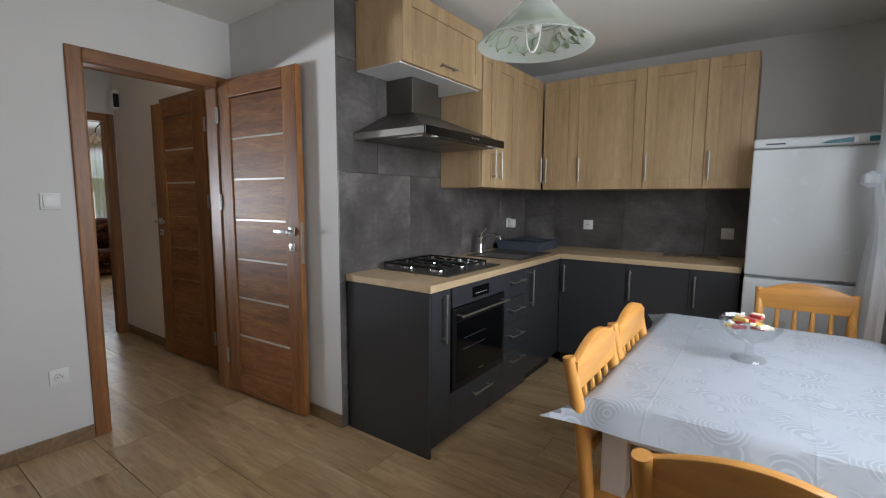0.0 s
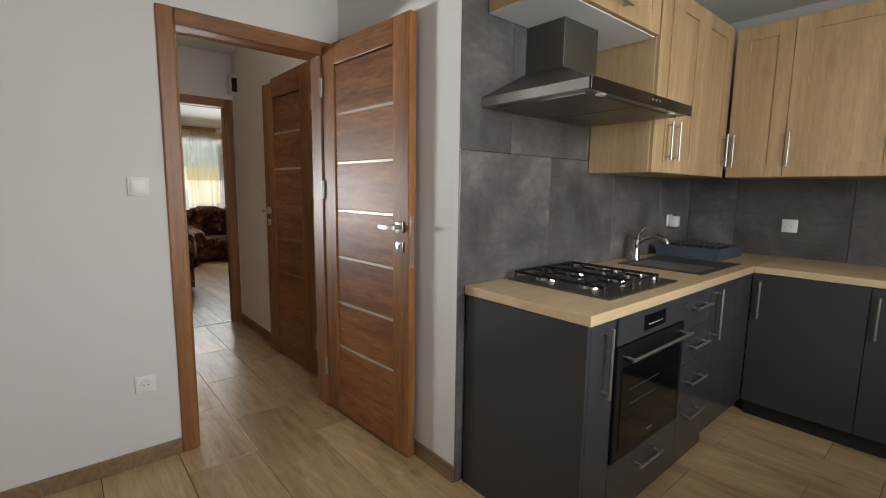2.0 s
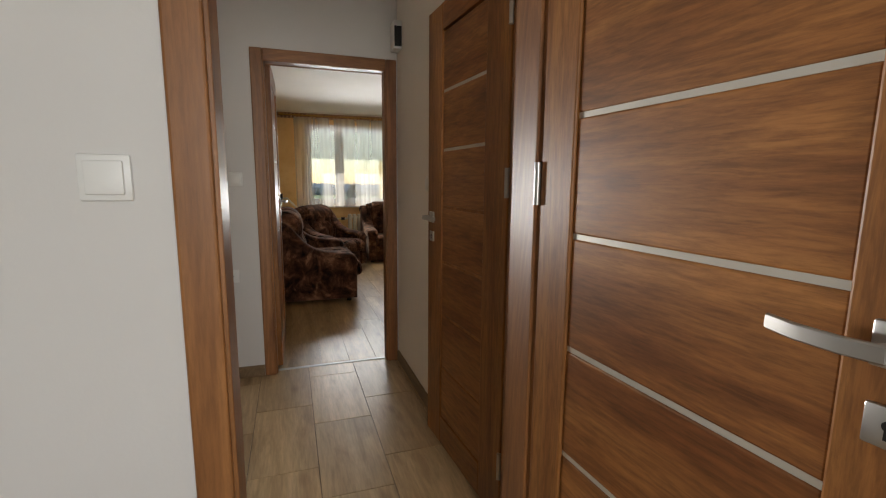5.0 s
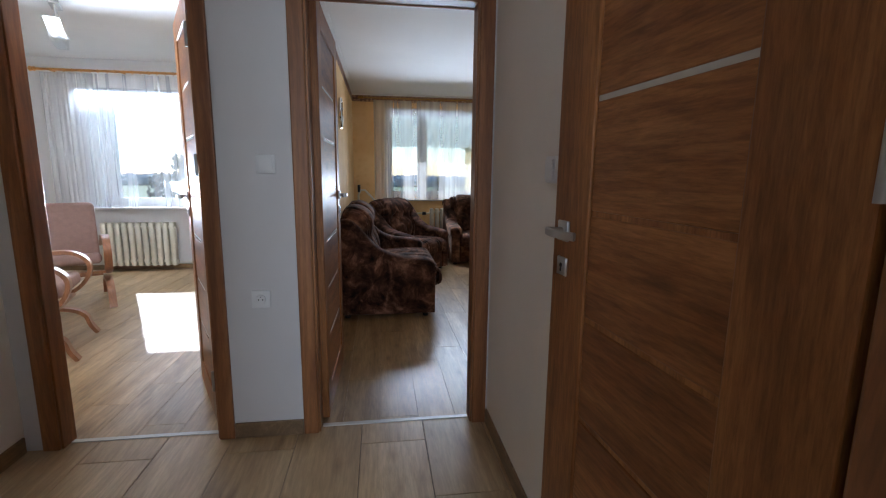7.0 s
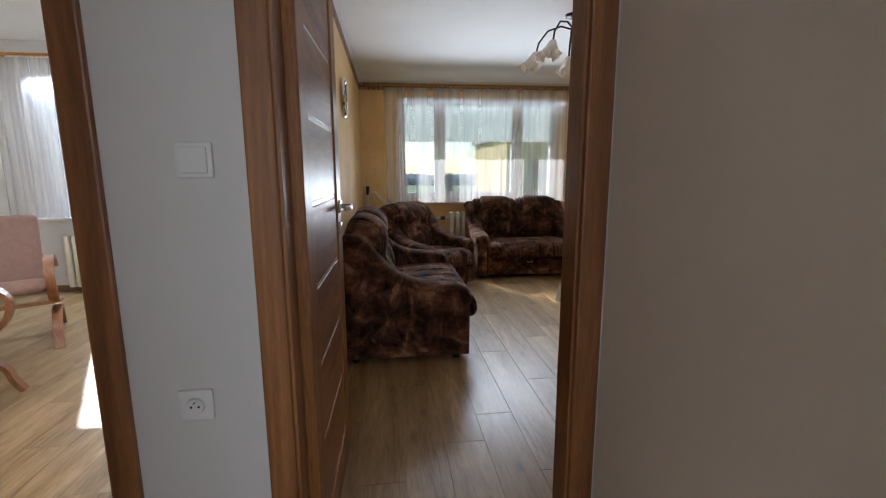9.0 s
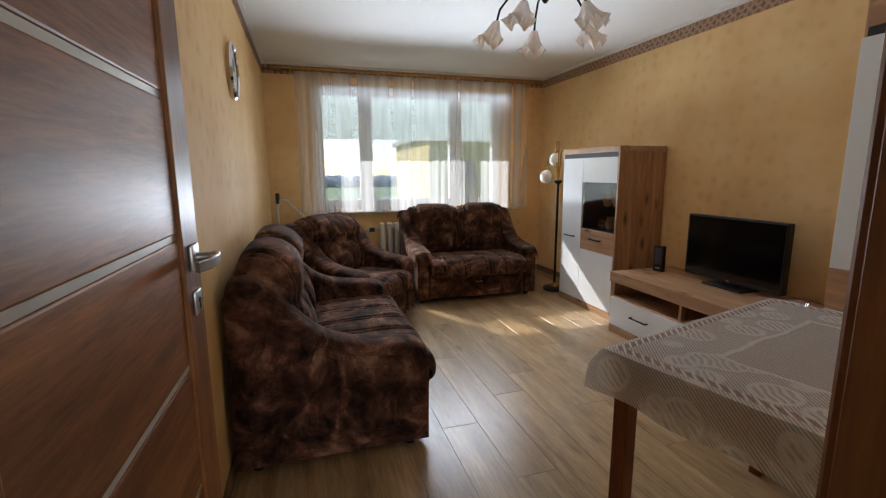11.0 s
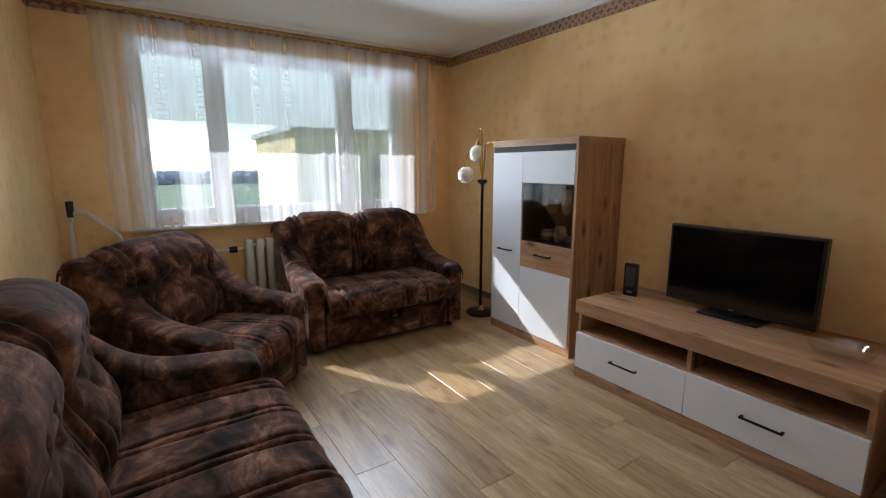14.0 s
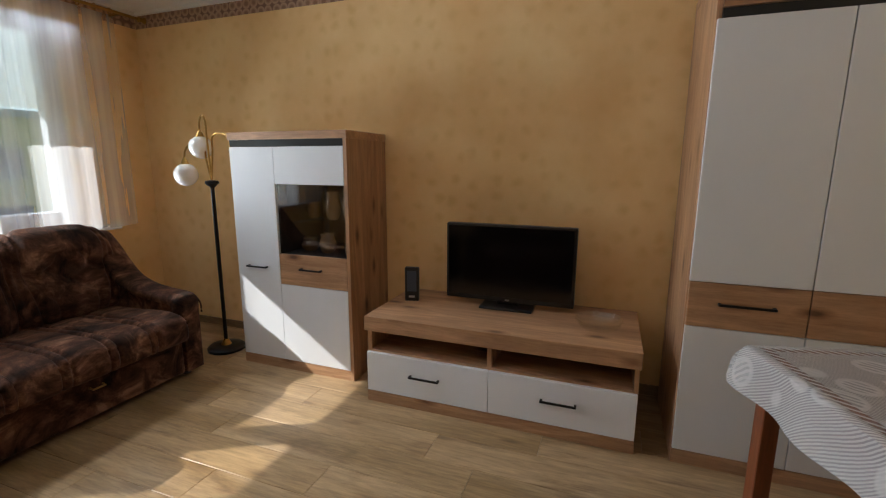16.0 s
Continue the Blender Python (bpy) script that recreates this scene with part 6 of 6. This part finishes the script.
part("valve", rod(bmesh.new(), (0, 0.86, 0.95), (0, 0.86, 1.06), 0.022), black_plastic, pp, "black valve cap", True)
part("knob", rod(bmesh.new(), (0, 1.84, 0.62), (0, 1.90, 0.62), 0.026), black_plastic, pp, "dark radiator knob", True)

# hall: bell box
bl = thing("door_chime", "white chime box high on the hall wall", "door chime", (-4.93, 1.70, 2.19))
part("case", box(bmesh.new(), -0.05, 0.05, -0.055, 0, -0.085, 0.085, 0.008), white_plastic, bl, "", True)
part("grille", B(0.05, 0.053, -0.05, -0.005, -0.07, 0.05), black_plastic, bl, "dark side grille")


# ---- bedroom ----
def strap(bm, pts, half, thick):
    """A bent laminated strip: centre line in y and z, at x, half its width, its thickness."""
    line = [along([p[1:] for p in pts], k / 36) for k in range(37)]
    x = pts[0][0]
    rings = []
    for k, (y, z) in enumerate(line):
        a, b = line[max(k - 1, 0)], line[min(k + 1, 36)]
        d = Vector((b[0] - a[0], b[1] - a[1])).normalized() * (thick / 2)
        rings.append([bm.verts.new(p) for p in ((x - half, y - d.y, z + d.x), (x + half, y - d.y, z + d.x), (x + half, y + d.y, z - d.x), (x - half, y + d.y, z - d.x))])
    for a, b in zip(rings, rings[1:]):
        for k in range(4):
            bm.faces.new((a[k], a[(k + 1) % 4], b[(k + 1) % 4], b[k]))
    bm.faces.new(rings[0])
    bm.faces.new(rings[-1])
    return bm


def bentwood(at, rz, label):
    """Armchair on bent laminated frames: front to local -y."""
    ob = thing("armchair", label, "armchair", at, rz, "bentwood armchairs")
    st = part("seat_cushion", box(bmesh.new(), -0.26, 0.26, -0.30, 0.06, -0.05, 0.05, 0.04, 4), pink_fabric, ob, "", True)
    st.matrix_local = pose(0, -0.02, 0.42, -9, 0, 0)
    bk = part("back_cushion", box(bmesh.new(), -0.26, 0.26, -0.05, 0.05, 0.0, 0.58, 0.045, 4), pink_fabric, ob, "", True)
    bk.matrix_local = pose(0, 0.0, 0.38, -14, 0, 0)
    for s in (-1, 1):
        x = s * 0.30
        loop = [(x, 0.36, 0.50), (x, 0.14, 0.595), (x, -0.10, 0.64), (x, -0.27, 0.635), (x, -0.36, 0.56), (x, -0.35, 0.45), (x, -0.26, 0.35), (x, -0.08, 0.29), (x, 0.16, 0.245), (x, 0.34, 0.22)]
        part("arm_frame", strap(bmesh.new(), loop, 0.03, 0.026), birch, ob, "bent wooden arm loop", True)
        part("leg", strap(bmesh.new(), [(x, 0.36, 0.0), (x, 0.31, 0.10), (x, 0.20, 0.185), (x, 0.0, 0.215), (x, -0.20, 0.205), (x, -0.30, 0.15), (x, -0.33, 0.07), (x, -0.37, 0.0)], 0.03, 0.026), birch, ob, "bent wooden leg", True)
    for y, z in ((-0.24, 0.325), (0.20, 0.225)):
        part("cross_bar", B(-0.275, 0.275, y - 0.025, y + 0.025, z - 0.011, z + 0.011, 0.004), birch, ob)
    return ob


bentwood((-6.26, -1.28, 0), 199, "beige-pink bentwood armchair near the bedroom door")
bentwood((-7.49, -1.72, 0), 122, "beige-pink bentwood armchair by the bedroom window")
bll = thing("ceiling_lamp", "steel bar ceiling lamp with a curved frosted glass", "lamp", (-7.18, -1.36, BC), 25)
part("plate", B(-0.11, 0.11, -0.035, 0.035, -0.022, 0, 0.004), steel, bll)
for x in (-0.05, 0.05):
    part("stem", rod(bmesh.new(), (x, 0, -0.02), (x, 0, -0.215), 0.006), steel, bll)
part("bar", prism(bmesh.new(), [(-0.30, -0.188), (-0.15, -0.212), (0.0, -0.222), (0.15, -0.212), (0.32, -0.175), (0.33, -0.182), (0.15, -0.226), (0.0, -0.236), (-0.15, -0.226), (-0.31, -0.195)], "y", -0.05, 0.05, 0.001, 1), steel, bll, "thin curved steel bar")
part("shade", prism(bmesh.new(), [(-0.24, -0.22), (-0.12, -0.236), (0.0, -0.24), (0.12, -0.236), (0.24, -0.22), (0.225, -0.30), (0.0, -0.325), (-0.225, -0.30)], "y", -0.04, 0.04, 0.006, 2), pane_material("lamp_glass", 0.22), bll, "frosted glass shade", True)

shelf_pale = wood("pale_shelf_wood", "D8C8AC", "C6B492", "x", 0.45, accent=0.2, rings=0.05)
sf = thing("corner_shelf", "low pale wooden shelf unit in the bedroom corner", "shelf", (-9.05, -3.225, 0))
for z in (0.10, 0.44, 0.76, 0.93):
    part("board", B(0.02, 0.60, 0.0, 0.22, z - 0.018, z, 0.002), shelf_pale, sf)
for x in (0.0, 0.60):
    part("side_panel", B(x, x + 0.02, 0.0, 0.22, 0, 0.93, 0.002), shelf_pale, sf)
for x, h in ((-8.86, 0.15), (-8.62, 0.10)):
    bx = thing("storage_box", "small pale wooden box on the corner shelf", "box", (x, -3.12, 0.93), 6)
    part("body", B(-0.07, 0.07, -0.06, 0.06, 0, h - 0.02, 0.003), shelf_pale, bx)
    part("lid", B(-0.073, 0.073, -0.063, 0.063, h - 0.02, h, 0.003), shelf_pale, bx)

# ---- outside ----
setting("ground", boxes((-900, 400, -700, 700, -9.2, -9.0)), field_green, "fields reaching to the horizon", "ground")
hs = thing("apartment_building", "yellow flat-roofed apartment block across the yard", "building", (-34.0, 9.1, -9.0))
part("wall", boxes((-11, 0, 0, 30, 0, 12.45)), facade_yellow, hs)
part("roof", boxes((-11.3, 0.3, -0.3, 30.3, 12.45, 12.8)), facade_grey, hs)
glass_dark = plain("far_window_glass", "2C3238", 0.1)
for fz in range(4):
    for k in range(9):
        wq = part("window", boxes((0.0, 0.04, 1.6 + k * 3.2, 3.2 + k * 3.2, 1.2 + fz * 2.8, 2.6 + fz * 2.8)), glass_dark, hs)
        part("sill", boxes((0.0, 0.10, 1.5 + k * 3.2, 3.3 + k * 3.2, 1.12 + fz * 2.8, 1.2 + fz * 2.8)), facade_grey, wq)


def tree(at, h, spread, seedv, label):
    rnd = random.Random(seedv)
    ob = thing("tree", label, "tree", at, 0, "trees beyond the bedroom window")
    part("trunk", tube(bmesh.new(), [(0, 0, 0), (0.1, 0, h * 0.3), (-0.1, 0.1, h * 0.6), (0, 0, h * 0.95)], [0.22, 0.16, 0.10, 0.03], 8), bark, ob)
    bm = bmesh.new()
    for k in range(900):
        z = rnd.uniform(0.25, 1.0)
        r = spread * (1 - z * 0.75) * rnd.uniform(0.2, 1.0)
        a = rnd.uniform(0, 6.283)
        c = Vector((r * math.cos(a), r * math.sin(a), h * z))
        q = Euler((rnd.uniform(0, 6), rnd.uniform(0, 6), 0)).to_matrix()
        s = rnd.uniform(0.10, 0.22)
        vs = [bm.verts.new(c + q @ Vector(p) * s) for p in ((-1, -0.5, 0), (1, -0.5, 0), (0.9, 0.6, 0.2), (-0.8, 0.6, 0.1))]
        bm.faces.new(vs)
    part("crown", bm, leaf_green, ob)


for k, (x, y, h) in enumerate(((-30, -9.5, 11.0), (-34, -12.5, 10.0), (-38, -7.5, 10.4), (-60, -16, 11.5), (-70, 10, 9.6))):
    tree((x, y, -9.0), h, h * 0.22, k + 3, "leafy tree beyond the window")
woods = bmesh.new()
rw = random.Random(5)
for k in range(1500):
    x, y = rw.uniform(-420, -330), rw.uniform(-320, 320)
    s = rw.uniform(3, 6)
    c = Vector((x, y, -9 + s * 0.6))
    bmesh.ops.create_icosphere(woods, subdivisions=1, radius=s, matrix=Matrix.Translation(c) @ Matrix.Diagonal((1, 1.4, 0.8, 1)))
solid("far_woods", woods, woods_haze, "line of far woods at the horizon", "woods", kind="stuff")


# ---- pieces: slabs, floor tiles, planks ----
def pieces(parent, name, w, l, th, spots, material, bev=0.0015):
    """Alike pieces on one mesh; spots are (x, y, z)."""
    me = mesh(name, box(bmesh.new(), -l / 2, l / 2, -w / 2, w / 2, -th, 0, bev, 1), material)
    for s in spots:
        ob = new(name, me)
        ob.parent = parent
        ob.location = s


def lay(parent, name, x0, x1, y0, y1, w, l, gap, first_y, shifts, material, first_x=0.0):
    """Rows of pieces along x, cut at the rows' ends."""
    y = first_y - math.ceil((first_y - y0) / w) * w
    r = 0
    cache = {}
    while y < y1 - 1e-6:
        a, b = max(y, y0), min(y + w, y1)
        sx = first_x + shifts[r % len(shifts)] * l
        x = sx - math.ceil((sx - x0) / l) * l
        while x < x1 - 1e-6:
            p, q = max(x, x0), min(x + l, x1)
            if q - p > 0.02 and b - a > 0.02:
                key = (round(q - p, 3), round(b - a, 3))
                if key not in cache:
                    cache[key] = mesh(name, box(bmesh.new(), -(q - p - gap) / 2, (q - p - gap) / 2, -(b - a - gap) / 2, (b - a - gap) / 2, -0.006, 0, 0.0012, 1), material)
                ob = new(name, cache[key])
                ob.parent = parent
                ob.location = ((p + q) / 2, (a + b) / 2, 0)
            x += l
        y += w
        r += 1


lay(floor_tiled, "floor_tile", -5.075, 0.52, -1.36, 3.95, 0.302, 0.605, 0.003, 1.07, (0.0, 0.36), tile_wood, -3.91)
lay(floor_living, "plank", -10.15, -5.075, 0.78, 4.08, 0.193, 1.286, 0.0007, 1.55, (0.0, 0.37, 0.72, 0.18), plank_wood, -6.05)
lay(floor_bedroom, "plank", -9.1, -5.075, -3.24, 0.68, 0.193, 1.286, 0.0007, 0.0, (0.3, 0.67, 0.02, 0.48), plank_wood, -6.05)

JZ = (0.0, 0.25, 0.85, 1.45, 2.05, KC)


def slabs(parent, axis, fixed, u0, u1, rows, length, shift):
    k = 0
    for a, b in zip(rows, rows[1:]):
        u = u0 - shift * (k % 2) * length
        while u < u1:
            p, q = max(u, u0), min(u + length, u1)
            if q - p > 0.02:
                g = 0.001
                if axis == "y":
                    bm = box(bmesh.new(), -0.012, 0, -(q - p) / 2 + g, (q - p) / 2 - g, -(b - a) / 2 + g, (b - a) / 2 - g, 0.001, 1)
                    at = (fixed, (p + q) / 2, (a + b) / 2)
                else:
                    bm = box(bmesh.new(), -(q - p) / 2 + g, (q - p) / 2 - g, 0, 0.012, -(b - a) / 2 + g, (b - a) / 2 - g, 0.001, 1)
                    at = ((p + q) / 2, fixed, (a + b) / 2)
                ob = new("slab", mesh("slab", bm, slab))
                ob.parent = parent
                ob.location = at
            u += length
        k += 1


slabs(wall_splash, "y", -1.8965, 1.66, 3.95, JZ, 0.60, 0.5)
slabs(wall_far, "x", 3.938, -1.894, 0.0, (0.80, 0.85, 1.45), 0.60, 0.5)
